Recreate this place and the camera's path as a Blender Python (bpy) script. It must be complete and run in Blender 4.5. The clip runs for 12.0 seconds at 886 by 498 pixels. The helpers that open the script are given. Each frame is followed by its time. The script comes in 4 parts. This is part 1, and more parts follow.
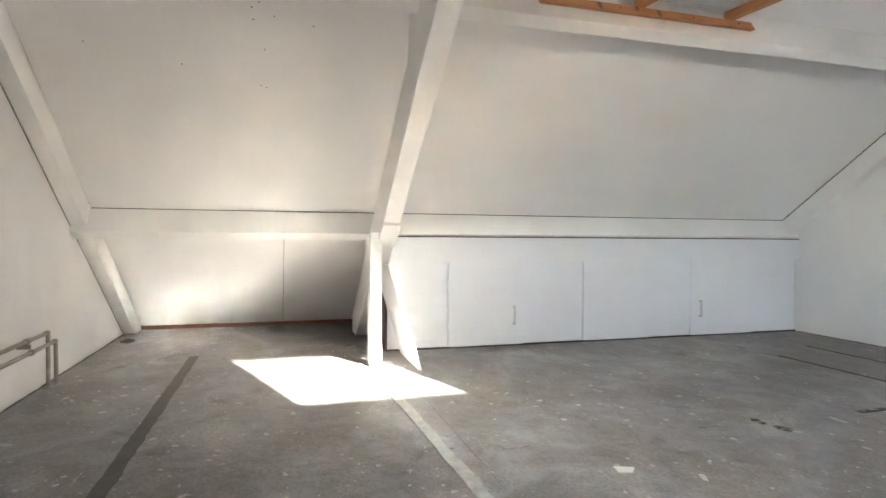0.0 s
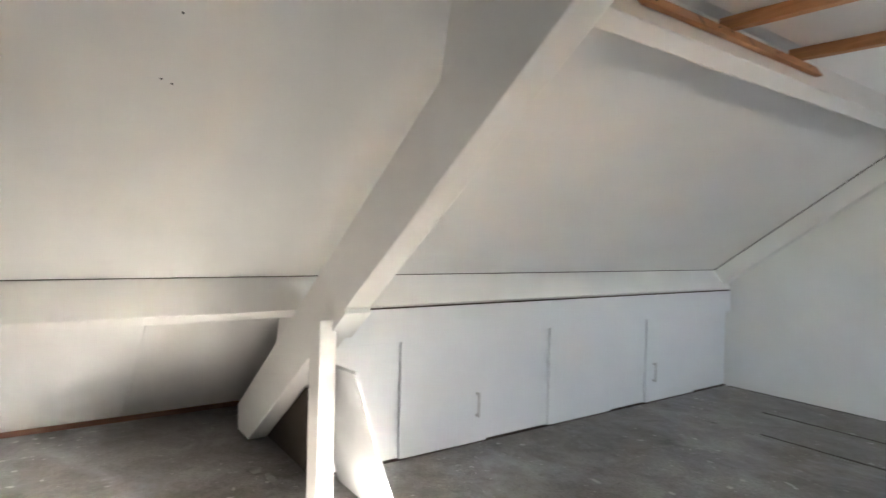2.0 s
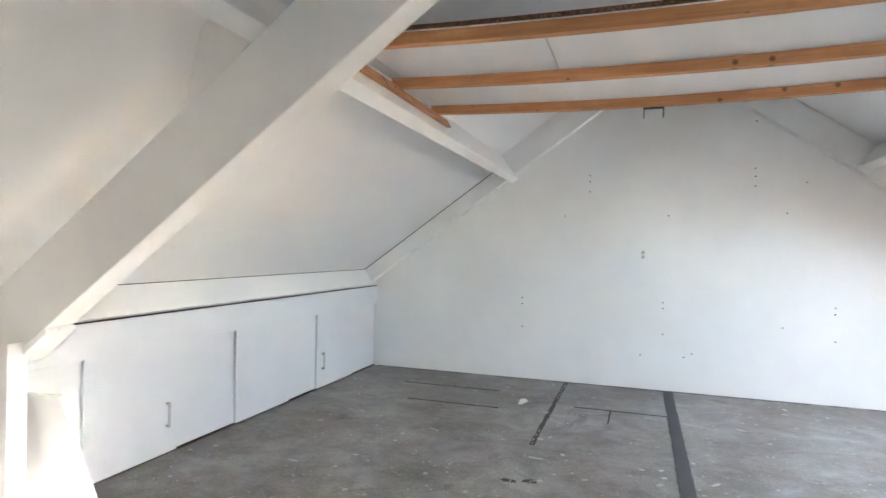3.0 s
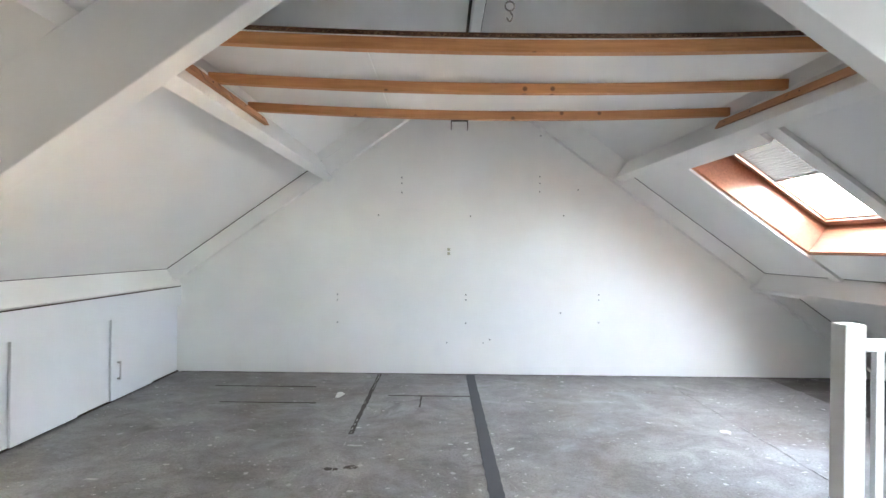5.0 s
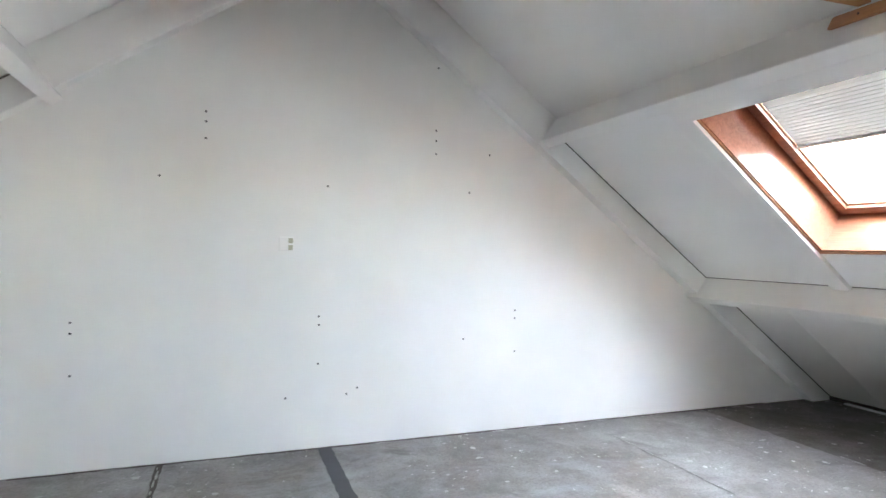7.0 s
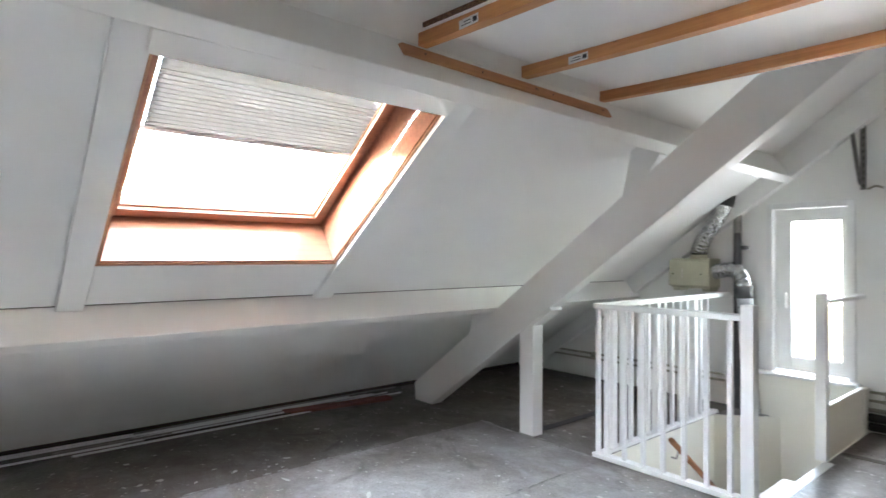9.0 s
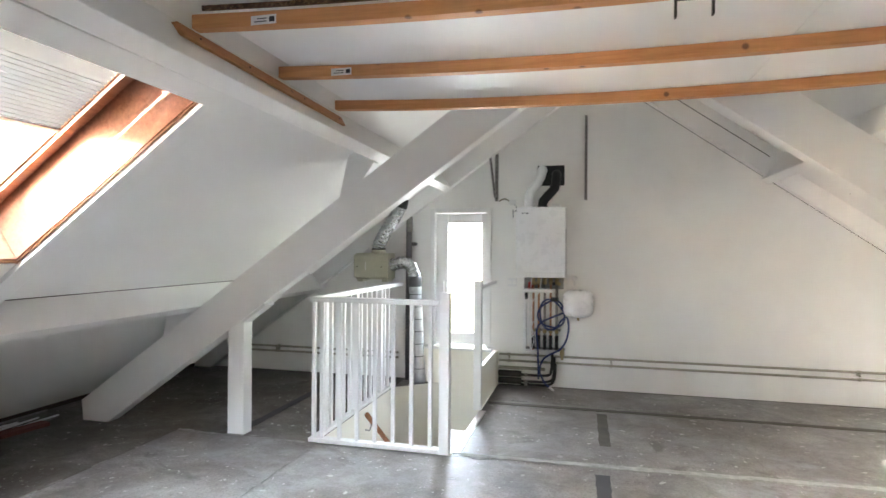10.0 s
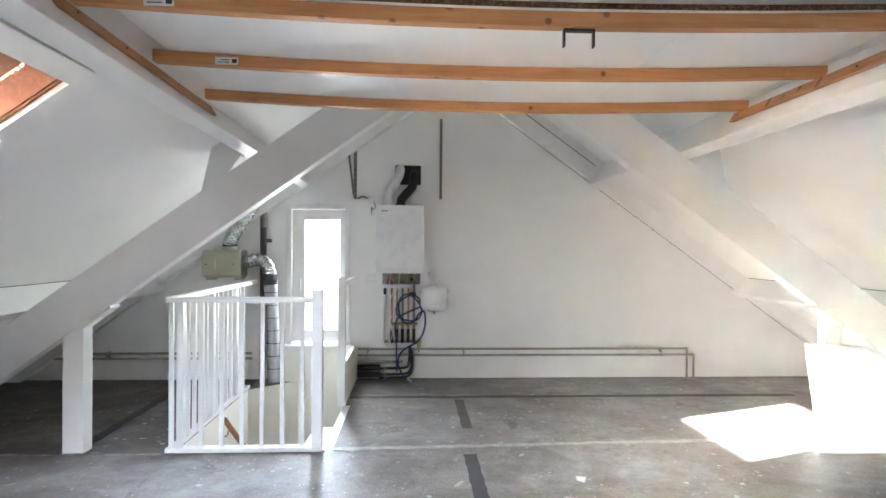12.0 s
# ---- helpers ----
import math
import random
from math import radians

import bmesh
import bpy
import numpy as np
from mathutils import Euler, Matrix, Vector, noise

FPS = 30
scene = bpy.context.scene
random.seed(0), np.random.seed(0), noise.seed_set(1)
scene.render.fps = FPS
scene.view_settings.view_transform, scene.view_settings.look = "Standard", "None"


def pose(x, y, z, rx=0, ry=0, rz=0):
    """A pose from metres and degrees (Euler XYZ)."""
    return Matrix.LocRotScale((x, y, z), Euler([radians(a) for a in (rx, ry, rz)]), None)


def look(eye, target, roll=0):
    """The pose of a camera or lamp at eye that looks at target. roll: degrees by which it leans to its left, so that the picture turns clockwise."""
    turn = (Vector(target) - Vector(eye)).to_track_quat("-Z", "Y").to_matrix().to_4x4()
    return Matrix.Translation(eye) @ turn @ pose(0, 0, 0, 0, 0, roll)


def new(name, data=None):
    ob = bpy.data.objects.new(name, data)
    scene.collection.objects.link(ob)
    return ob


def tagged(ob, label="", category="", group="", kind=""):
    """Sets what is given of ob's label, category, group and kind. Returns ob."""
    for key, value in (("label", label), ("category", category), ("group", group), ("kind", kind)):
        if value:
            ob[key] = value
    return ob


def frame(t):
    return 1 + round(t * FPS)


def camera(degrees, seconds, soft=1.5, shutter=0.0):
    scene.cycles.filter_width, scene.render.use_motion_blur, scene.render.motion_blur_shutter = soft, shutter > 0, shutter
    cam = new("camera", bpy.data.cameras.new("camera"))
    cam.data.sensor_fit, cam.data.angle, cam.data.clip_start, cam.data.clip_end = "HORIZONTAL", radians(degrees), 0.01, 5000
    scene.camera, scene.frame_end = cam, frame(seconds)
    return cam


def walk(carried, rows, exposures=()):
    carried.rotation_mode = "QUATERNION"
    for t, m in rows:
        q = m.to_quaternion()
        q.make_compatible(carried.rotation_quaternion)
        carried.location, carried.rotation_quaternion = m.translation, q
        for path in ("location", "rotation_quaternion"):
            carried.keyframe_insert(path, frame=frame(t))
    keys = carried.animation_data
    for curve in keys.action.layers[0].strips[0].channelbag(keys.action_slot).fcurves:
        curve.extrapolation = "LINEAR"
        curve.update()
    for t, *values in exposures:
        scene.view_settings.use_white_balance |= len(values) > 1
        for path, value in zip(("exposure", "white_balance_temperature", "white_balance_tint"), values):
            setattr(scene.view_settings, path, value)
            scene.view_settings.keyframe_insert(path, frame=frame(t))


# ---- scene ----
cam = camera(76.1, 12.0, shutter=0.12)
PATH = [
    (0, (1.215, 1.254, 0.841), (-0.706, 1.811, 0.796), 0.4),
    (0.5, (0.891, 1.303, 1.084), (-1.100, 1.480, 1.041), 0.5),
    (1, (0.572, 1.244, 1.254), (-1.427, 1.211, 1.223), 0.7),
    (1.5, (0.139, 1.165, 1.234), (-1.86, 1.228, 1.2), 0.8),
    (2, (-0.196, 0.902, 1.204), (-1.839, 2.043, 1.174), 1.5),
    (2.5, (-0.243, 0.573, 1.184), (-1.376, 2.221, 1.189), 1.1),
    (3, (-0.217, 0.390, 1.234), (-0.873, 2.280, 1.233), 0.9),
    (3.3, (-0.257, 0.297, 1.222), (-0.695, 2.248, 1.235), 0.8),
    (3.5, (-0.280, 0.260, 1.217), (-0.638, 2.2275, 1.230), 1.0),
    (5.3, (-0.251, 0.214, 1.239), (-0.206, 2.213, 1.236), 0.7),
    (5.5, (-0.284, 0.289, 1.236), (-0.219, 2.288, 1.231), 0.8),
    (6, (-0.409, 0.81, 1.246), (-0.292, 2.807, 1.224), 0.9),
    (6.5, (-0.551, 1.537, 1.196), (-0.153, 3.497, 1.193), 1.1),
    (6.7, (-0.545, 1.887, 1.188), (-0.049, 3.824, 1.19), 1.1),
    (8.3, (-0.514, 4.229, 1.228), (1.464, 4.527, 1.261), 1.4),
    (8.5, (-0.486, 4.497, 1.264), (1.507, 4.332, 1.288), 0.8),
    (9, (-0.216, 5.029, 1.27), (1.316, 3.743, 1.294), 0.2),
    (9.5, (-0.023, 5.269, 1.305), (0.996, 3.548, 1.304), 0.4),
    (10, (0.143, 5.443, 1.297), (0.63, 3.503, 1.298), 0.4),
    (10.5, (0.284, 5.525, 1.3), (0.548, 3.542, 1.297), 0.5),
    (11, (0.354, 5.546, 1.299), (0.46, 3.549, 1.295), 0.5),
    (11.5, (0.375, 5.568, 1.3), (0.352, 3.568, 1.293), 0.4),
    (12, (0.389, 5.577, 1.294), (0.29, 3.58, 1.288), 0.4),
]
EXPOSURE = [(0, 5.9, 6700, 10), (1, 5.75, 6700, 10), (2, 5.6, 6550, 10), (2.5, 5.95, 6400, 10), (3.5, 6.2, 6400, 10), (6.5, 6.2, 6400, 10),
            (8.5, 6.2, 6450, 10), (9, 6.25, 6550, 10), (9.6, 6.35, 6850, 10), (10.5, 6.4, 6550, 10), (12, 6.4, 6450, 10)]
walk(cam, [(t, look(eye, target, roll)) for t, eye, target, roll in PATH], exposures=EXPOSURE)

# ---- plan (metres): x across the ridge, y from the boiler gable to the far gable ----
APEX, K = 3.095, 0.715           # ridge height and roof pitch
LEN = 5.787                      # gable to gable
CS, SN = 1 / math.hypot(1, K), K / math.hypot(1, K)
EAVE = APEX / K

# ---- world, sun and daylight at the two openings ----
SUN_DIR = Vector((-2.85, -1.50, -1.0)).normalized()
world = bpy.data.worlds.new("sky")
scene.world = world
world.use_nodes = True
wn = world.node_tree.nodes
sky = wn.new("ShaderNodeTexSky")
sky.sky_type = "NISHITA"
sky.sun_disc = False
sky.sun_elevation = math.asin(-SUN_DIR.z)
sky.sun_rotation = math.atan2(-SUN_DIR.x, -SUN_DIR.y)
world.node_tree.links.new(sky.outputs[0], wn["Background"].inputs[0])
wn["Background"].inputs[1].default_value = 0.09


def lamp(name, kind, m, energy, color, **more):
    data = bpy.data.lights.new(name, kind)
    data.energy, data.color = energy, color
    if kind == "SUN":
        data.angle = radians(0.5)
    else:
        data.shape, data.size, data.size_y = "RECTANGLE", more["size"], more["size_y"]
    ob = new(name, data)
    ob.matrix_world = m
    return ob


lamp("sun", "SUN", look((12, 8, 6), Vector((12, 8, 6)) + SUN_DIR), 2.5, (1.0, 0.945, 0.88))


SKYLIGHT_W, WINDOW_W = 2.2, 0.55


# ---- small modelling kit ----
def slope_point(side, u, y, d):
    """A point d metres inside the roof surface of one side, above the floor line u."""
    return Vector((side * (u - SN * d), y, APEX - K * u - CS * d))


def add_hexa(bm, p):
    v = [bm.verts.new(q) for q in p]
    for f in ((0, 3, 2, 1), (4, 5, 6, 7), (0, 1, 5, 4), (1, 2, 6, 5), (2, 3, 7, 6), (3, 0, 4, 7)):
        bm.faces.new([v[i] for i in f])
    return v


def add_box(bm, x0, x1, y0, y1, z0, z1, bevel=0.0, m=None):
    before = set(bm.edges)
    v = add_hexa(bm, [(x0, y0, z0), (x1, y0, z0), (x1, y1, z0), (x0, y1, z0), (x0, y0, z1), (x1, y0, z1), (x1, y1, z1), (x0, y1, z1)])
    if m is not None:
        for q in v:
            q.co = m @ q.co
    if bevel:
        bmesh.ops.bevel(bm, geom=[e for e in bm.edges if e not in before], offset=bevel, segments=2, affect="EDGES", profile=0.6)
    return bm


def box(x0, x1, y0, y1, z0, z1, bevel=0.0, m=None):
    return add_box(bmesh.new(), x0, x1, y0, y1, z0, z1, bevel, m)


def add_slope_box(bm, side, u0, u1, y0, y1, d0, d1, bevel=0.0):
    before = set(bm.edges)
    p = [slope_point(side, u, y, d) for d in (d0, d1) for u, y in ((u0, y0), (u1, y0), (u1, y1), (u0, y1))]
    add_hexa(bm, p)
    if bevel:
        bmesh.ops.bevel(bm, geom=[e for e in bm.edges if e not in before], offset=bevel, segments=2, affect="EDGES", profile=0.6)
    return bm


def slope_box(*a, **k):
    return add_slope_box(bmesh.new(), *a, **k)


def add_prism(bm, outline, axis, a, b):
    """A flat outline (two coordinates a corner) drawn out along an axis from a to b."""
    def at(p, w):
        return {"x": (w, p[0], p[1]), "y": (p[0], w, p[1]), "z": (p[0], p[1], w)}[axis]
    lo, hi = [bm.verts.new(at(p, a)) for p in outline], [bm.verts.new(at(p, b)) for p in outline]
    n = len(outline)
    bm.faces.new(lo[::-1])
    bm.faces.new(hi)
    for i in range(n):
        bm.faces.new((lo[i], lo[(i + 1) % n], hi[(i + 1) % n], hi[i]))
    return bm


def prism(outline, axis, a, b, bevel=0.0):
    bm = add_prism(bmesh.new(), outline, axis, a, b)
    if bevel:
        bmesh.ops.bevel(bm, geom=list(bm.edges), offset=bevel, segments=2, affect="EDGES", profile=0.6)
    return bm


def smooth_path(points, steps=8):
    """Catmull-Rom through the points."""
    p = [Vector(q) for q in points]
    p = [2 * p[0] - p[1]] + p + [2 * p[-1] - p[-2]]
    out = []
    for i in range(1, len(p) - 2):
        for s in range(steps):
            t = s / steps
            a, b, c, d = p[i - 1], p[i], p[i + 1], p[i + 2]
            out.append(0.5 * (2 * b + (c - a) * t + (2 * a - 5 * b + 4 * c - d) * t * t + (3 * b - a - 3 * c + d) * t ** 3))
    return out + [p[-2]]


def add_tube(bm, points, radius, sides=12, ripple=None):
    """A round tube along points. ripple(i): the factor on the radius at the i-th ring."""
    p = [Vector(q) for q in points]
    up = Vector((0.31, 0.22, 0.92)).normalized()
    rings = []
    for i, q in enumerate(p):
        way = (p[min(i + 1, len(p) - 1)] - p[max(i - 1, 0)]).normalized()
        a = way.cross(up)
        if a.length < 1e-3:
            a = way.cross(Vector((1, 0, 0)))
        a.normalize()
        b = way.cross(a).normalized()
        up = a.cross(way).normalized()
        r = radius * (ripple(i) if ripple else 1)
        rings.append([bm.verts.new(q + r * (math.cos(k) * a + math.sin(k) * b)) for k in (2 * math.pi * j / sides for j in range(sides))])
    for r0, r1 in zip(rings, rings[1:]):
        for j in range(sides):
            f = bm.faces.new((r0[j], r0[(j + 1) % sides], r1[(j + 1) % sides], r1[j]))
            f.smooth = True
    bm.faces.new(rings[0][::-1])
    bm.faces.new(rings[-1])
    return bm


def tube(points, radius, sides=12, ripple=None):
    return add_tube(bmesh.new(), points, radius, sides, ripple)


def add_lathe(bm, centre, axis, profile, sides=20):
    """Profile: (distance along the axis, radius)."""
    axis = Vector(axis).normalized()
    a = axis.orthogonal().normalized()
    b = axis.cross(a)
    rings = []
    for h, r in profile:
        rings.append([bm.verts.new(Vector(centre) + h * axis + max(r, 1e-4) * (math.cos(k) * a + math.sin(k) * b)) for k in (2 * math.pi * j / sides for j in range(sides))])
    for r0, r1 in zip(rings, rings[1:]):
        for j in range(sides):
            f = bm.faces.new((r0[j], r0[(j + 1) % sides], r1[(j + 1) % sides], r1[j]))
            f.smooth = True
    bm.faces.new(rings[0][::-1])
    bm.faces.new(rings[-1])
    return bm


def lathe(*a, **k):
    return add_lathe(bmesh.new(), *a, **k)


ORIGIN = {}


def finish(name, bm, material, at):
    bmesh.ops.recalc_face_normals(bm, faces=bm.faces)
    bm.transform(Matrix.Translation(-Vector(at)))
    me = bpy.data.meshes.new(name)
    bm.to_mesh(me)
    bm.free()
    me.materials.append(material)
    return new(name, me)


def thing(name, at, label, category, group="", kind=""):
    ob = new(name)
    ob.empty_display_size = 0.1
    ob.location = at
    ORIGIN[ob.name] = Vector(at)
    return tagged(ob, label, category, group, kind)


def part(name, bm, material, parent, label=""):
    at = ORIGIN[parent.name]
    ob = finish(name, bm, material, at)
    ob.parent = parent
    ORIGIN[ob.name] = at
    return tagged(ob, label)


def solid(name, bm, material, at, label="", category="", group="", kind=""):
    ob = finish(name, bm, material, at)
    ob.location = at
    ORIGIN[ob.name] = Vector(at)
    return tagged(ob, label, category, group, kind)


# ---- materials ----
class Mat:
    def __init__(self, name, rough=0.6, metal=0.0):
        self.m = bpy.data.materials.new(name)
        self.m.use_nodes = True
        self.t = self.m.node_tree
        self.b = self.t.nodes["Principled BSDF"]
        self.b.inputs["Roughness"].default_value = rough
        self.b.inputs["Metallic"].default_value = metal
        self.co = self.t.nodes.new("ShaderNodeNewGeometry").outputs["Position"]

    def node(self, kind, **inputs):
        n = self.t.nodes.new(kind)
        for key, value in inputs.items():
            n.inputs[key.replace("_", " ")].default_value = value
        return n

    def link(self, a, b):
        self.t.links.new(a, b)

    def scaled(self, x, y, z):
        n = self.node("ShaderNodeMapping")
        n.inputs["Scale"].default_value = (x, y, z)
        self.link(self.co, n.inputs["Vector"])
        return n.outputs[0]

    def noise(self, scale, detail=4.0, rough=0.55, co=None, warp=0.0):
        n = self.node("ShaderNodeTexNoise", Scale=scale, Detail=detail, Roughness=rough, Distortion=warp)
        self.link(co or self.co, n.inputs["Vector"])
        return n.outputs["Fac"]

    def ramp(self, fac, *stops):
        n = self.node("ShaderNodeValToRGB")
        e = n.color_ramp.elements
        while len(e) < len(stops):
            e.new(0.5)
        for q, (p, c) in zip(e, stops):
            q.position = p
            q.color = (c, c, c, 1) if isinstance(c, (int, float)) else (*c, 1)
        self.link(fac, n.inputs[0])
        return n.outputs[0]

    def mix(self, fac, a, b, how="MIX"):
        n = self.node("ShaderNodeMix")
        n.data_type, n.blend_type = "RGBA", how
        for value, slot in ((fac, 0), (a, 6), (b, 7)):
            if isinstance(value, (int, float)):
                n.inputs[slot].default_value = value
            elif isinstance(value, tuple):
                n.inputs[slot].default_value = (*value, 1)
            else:
                self.link(value, n.inputs[slot])
        return n.outputs[2]

    def math(self, how, a, b=0.0):
        n = self.node("ShaderNodeMath")
        n.operation = how
        for i, v in enumerate((a, b)):
            if isinstance(v, (int, float)):
                n.inputs[i].default_value = v
            else:
                self.link(v, n.inputs[i])
        return n.outputs[0]

    def color(self, c):
        if isinstance(c, tuple):
            self.b.inputs["Base Color"].default_value = (*c, 1)
        else:
            self.link(c, self.b.inputs["Base Color"])
        return self

    def rough(self, fac):
        self.link(fac, self.b.inputs["Roughness"])
        return self

    def bump(self, height, strength=0.2, distance=0.002):
        n = self.node("ShaderNodeBump", Strength=strength, Distance=distance)
        self.link(height, n.inputs["Height"])
        self.link(n.outputs[0], self.b.inputs["Normal"])
        return self


def paint(name, base, rough=0.6, mottle=0.05, streak=(1, 1, 1), relief=0.15):
    k = Mat(name, rough)
    big = k.noise(1.3, 3, 0.6, k.scaled(*streak))
    fine = k.noise(38, 4, 0.6)
    dark = tuple(c * (1 - 2.2 * mottle) for c in base)
    c = k.mix(k.ramp(big, (0.35, 0.0), (0.68, 1.0)), dark, base)
    spots = k.ramp(k.noise(9, 5, 0.7), (0.68, 0.0), (0.78, 1.0))
    c = k.mix(k.math("MULTIPLY", spots, 0.25), c, tuple(v * 0.86 for v in base))
    k.color(c).bump(fine, relief, 0.0015)
    return k.m


def wood(name, base, dark, axis="x", rough=0.55, knots=True):
    k = Mat(name, rough)
    s = {"x": (1.2, 22, 22), "y": (22, 1.2, 22), "z": (22, 22, 1.2)}[axis]
    grain = k.noise(2.2, 6, 0.65, k.scaled(*s), 0.8)
    info = k.node("ShaderNodeObjectInfo").outputs["Random"]
    c = k.mix(k.ramp(grain, (0.3, 0.0), (0.7, 1.0)), dark, base)
    if knots:
        apart = k.node("ShaderNodeSeparateXYZ")
        k.link(k.co, apart.inputs[0])
        px, py, pz = apart.outputs
        along, across = {"x": (px, k.math("ADD", py, pz)), "y": (py, k.math("ADD", px, pz)), "z": (pz, k.math("ADD", px, py))}[axis]
        flat = k.node("ShaderNodeCombineXYZ")
        k.link(along, flat.inputs[0])
        k.link(across, flat.inputs[1])
        v = k.node("ShaderNodeTexVoronoi", Scale=5.5)
        v.voronoi_dimensions = "2D"
        k.link(flat.outputs[0], v.inputs["Vector"])
        knot = k.ramp(v.outputs["Distance"], (0.045, 1.0), (0.085, 0.0))
        chance = k.node("ShaderNodeSeparateColor")
        k.link(v.outputs["Color"], chance.inputs[0])
        knot = k.math("MULTIPLY", knot, k.ramp(chance.outputs[0], (0.50, 0.0), (0.52, 1.0)))
        c = k.mix(k.math("MULTIPLY", knot, 0.85), c, (0.11, 0.045, 0.018))
    c = k.mix(k.math("MULTIPLY", info, 0.25), c, tuple(q * 0.7 for q in base))
    k.color(c).bump(grain, 0.25, 0.0015)
    return k.m


def plain(name, base, rough=0.5, metal=0.0, wear=0.15, scale=14):
    k = Mat(name, rough, metal)
    n = k.noise(scale, 5, 0.65)
    c = k.mix(k.ramp(n, (0.35, 0.0), (0.7, 1.0)), tuple(q * (1 - wear) for q in base), base)
    k.color(c).rough(k.ramp(n, (0.3, max(rough - 0.1, 0.02)), (0.7, min(rough + 0.1, 1.0)))).bump(k.noise(90, 3), 0.06, 0.001)
    return k.m


def floor_material(name="worn_floor_board", bare=0.0):
    k = Mat(name, 0.5)
    cloud = k.noise(0.9, 7, 0.62, None, 0.8)
    blotch = k.noise(3.4, 6, 0.66, None, 0.7)
    fine = k.noise(16, 8, 0.72)
    grit = k.noise(70, 4, 0.7)
    c = k.mix(k.ramp(cloud, (0.34, 0.0), (0.64, 1.0)), (0.150, 0.124, 0.102), (0.350, 0.338, 0.325))
    c = k.mix(k.ramp(blotch, (0.40, 0.0), (0.60, 1.0)), k.mix(0.62, c, (0.060, 0.051, 0.044)), c)
    c = k.mix(k.ramp(fine, (0.38, 0.0), (0.70, 0.75)), c, k.mix(0.5, c, (0.30, 0.29, 0.28)))
    c = k.mix(k.ramp(grit, (0.36, 0.45), (0.52, 0.0)), c, (0.055, 0.048, 0.042))
    # pale washes of old screed and paint
    wash = k.ramp(k.noise(0.8, 6, 0.66, k.scaled(1.0, 1.7, 1), 1.4), (0.50, 0.0), (0.66, 1.0))
    broken = k.ramp(k.noise(6.5, 6, 0.7), (0.40, 0.25), (0.62, 1.0))
    c = k.mix(k.math("MULTIPLY", k.math("MULTIPLY", wash, broken), 0.55), c, (0.375, 0.378, 0.395))
    stain = k.ramp(k.noise(2.1, 5, 0.62, None, 1.1), (0.60, 0.0), (0.70, 1.0))
    c = k.mix(k.math("MULTIPLY", stain, 0.6), c, (0.055, 0.047, 0.040))
    # scuffs dragged across the boards
    for sx, sy in ((14, 1.3), (1.1, 16)):
        drag = k.ramp(k.noise(2.4, 4, 0.6, k.scaled(sx, sy, 1), 0.5), (0.70, 0.0), (0.76, 1.0))
        c = k.mix(k.math("MULTIPLY", drag, 0.35), c, (0.33, 0.32, 0.31))
    # browner bare board, its darkening also painting shade under the east slope
    if bare:
        patchy = k.ramp(k.noise(2.3, 6, 0.65, None, 0.9), (0.32, 0.45 * bare), (0.62, 1.25 * bare))
        c = k.mix(patchy, c, (0.070, 0.053, 0.040))
    # old paint splashes
    for scale, lo, seed, much in ((24.0, 0.075, 0.0, 0.85), (11.0, 0.060, 5.3, 0.85), (48.0, 0.10, 2.1, 0.35)):
        v = k.node("ShaderNodeTexVoronoi", Scale=scale, Randomness=1.0)
        warp = k.node("ShaderNodeMapping")
        warp.inputs["Location"].default_value = (seed, seed * 2, 0)
        n = k.node("ShaderNodeTexNoise", Scale=scale * 2.2, Detail=4.0)
        k.link(k.co, n.inputs["Vector"])
        mixed = k.mix(0.045, k.co, n.outputs["Color"])
        k.link(mixed, warp.inputs["Vector"])
        k.link(warp.outputs[0], v.inputs["Vector"])
        chance = k.ramp(k.noise(scale * 0.09, 3, 0.6), (0.46, 0.0), (0.57, 1.0))
        pick = k.node("ShaderNodeSeparateColor")
        k.link(v.outputs["Color"], pick.inputs[0])
        keep = k.ramp(pick.outputs[0], (0.50, 0.0), (0.52, 1.0))
        dot = k.ramp(k.math("SUBTRACT", v.outputs["Distance"], k.math("MULTIPLY", pick.outputs[1], 0.10)), (lo * 1.2, 1.0), (lo * 1.8, 0.0))
        f = k.math("MULTIPLY", k.math("MULTIPLY", dot, keep), k.math("MULTIPLY", chance, much))
        c = k.mix(f, c, (0.56, 0.545, 0.51))
    k.color(c).rough(k.ramp(blotch, (0.3, 0.38 + 0.4 * bare), (0.7, 0.60 + 0.3 * bare))).bump(fine, 0.3, 0.002)
    k.b.inputs["Specular IOR Level"].default_value = 0.42 - 0.35 * bare
    return k.m


def glass_material():
    k = Mat("window_glass", 0.0)
    k.b.inputs["Transmission Weight"].default_value = 1.0
    k.b.inputs["IOR"].default_value = 1.05
    k.color((0.96, 0.98, 1.0))
    return k.m


def blind_material():
    k = Mat("pleated_blind_fabric", 0.85)
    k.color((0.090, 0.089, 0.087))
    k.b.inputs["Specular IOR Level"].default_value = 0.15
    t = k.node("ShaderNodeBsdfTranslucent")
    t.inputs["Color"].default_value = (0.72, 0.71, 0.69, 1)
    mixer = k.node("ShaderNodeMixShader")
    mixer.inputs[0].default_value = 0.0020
    k.link(k.b.outputs[0], mixer.inputs[1])
    k.link(t.outputs[0], mixer.inputs[2])
    k.link(mixer.outputs[0], k.t.nodes["Material Output"].inputs["Surface"])
    return k.m


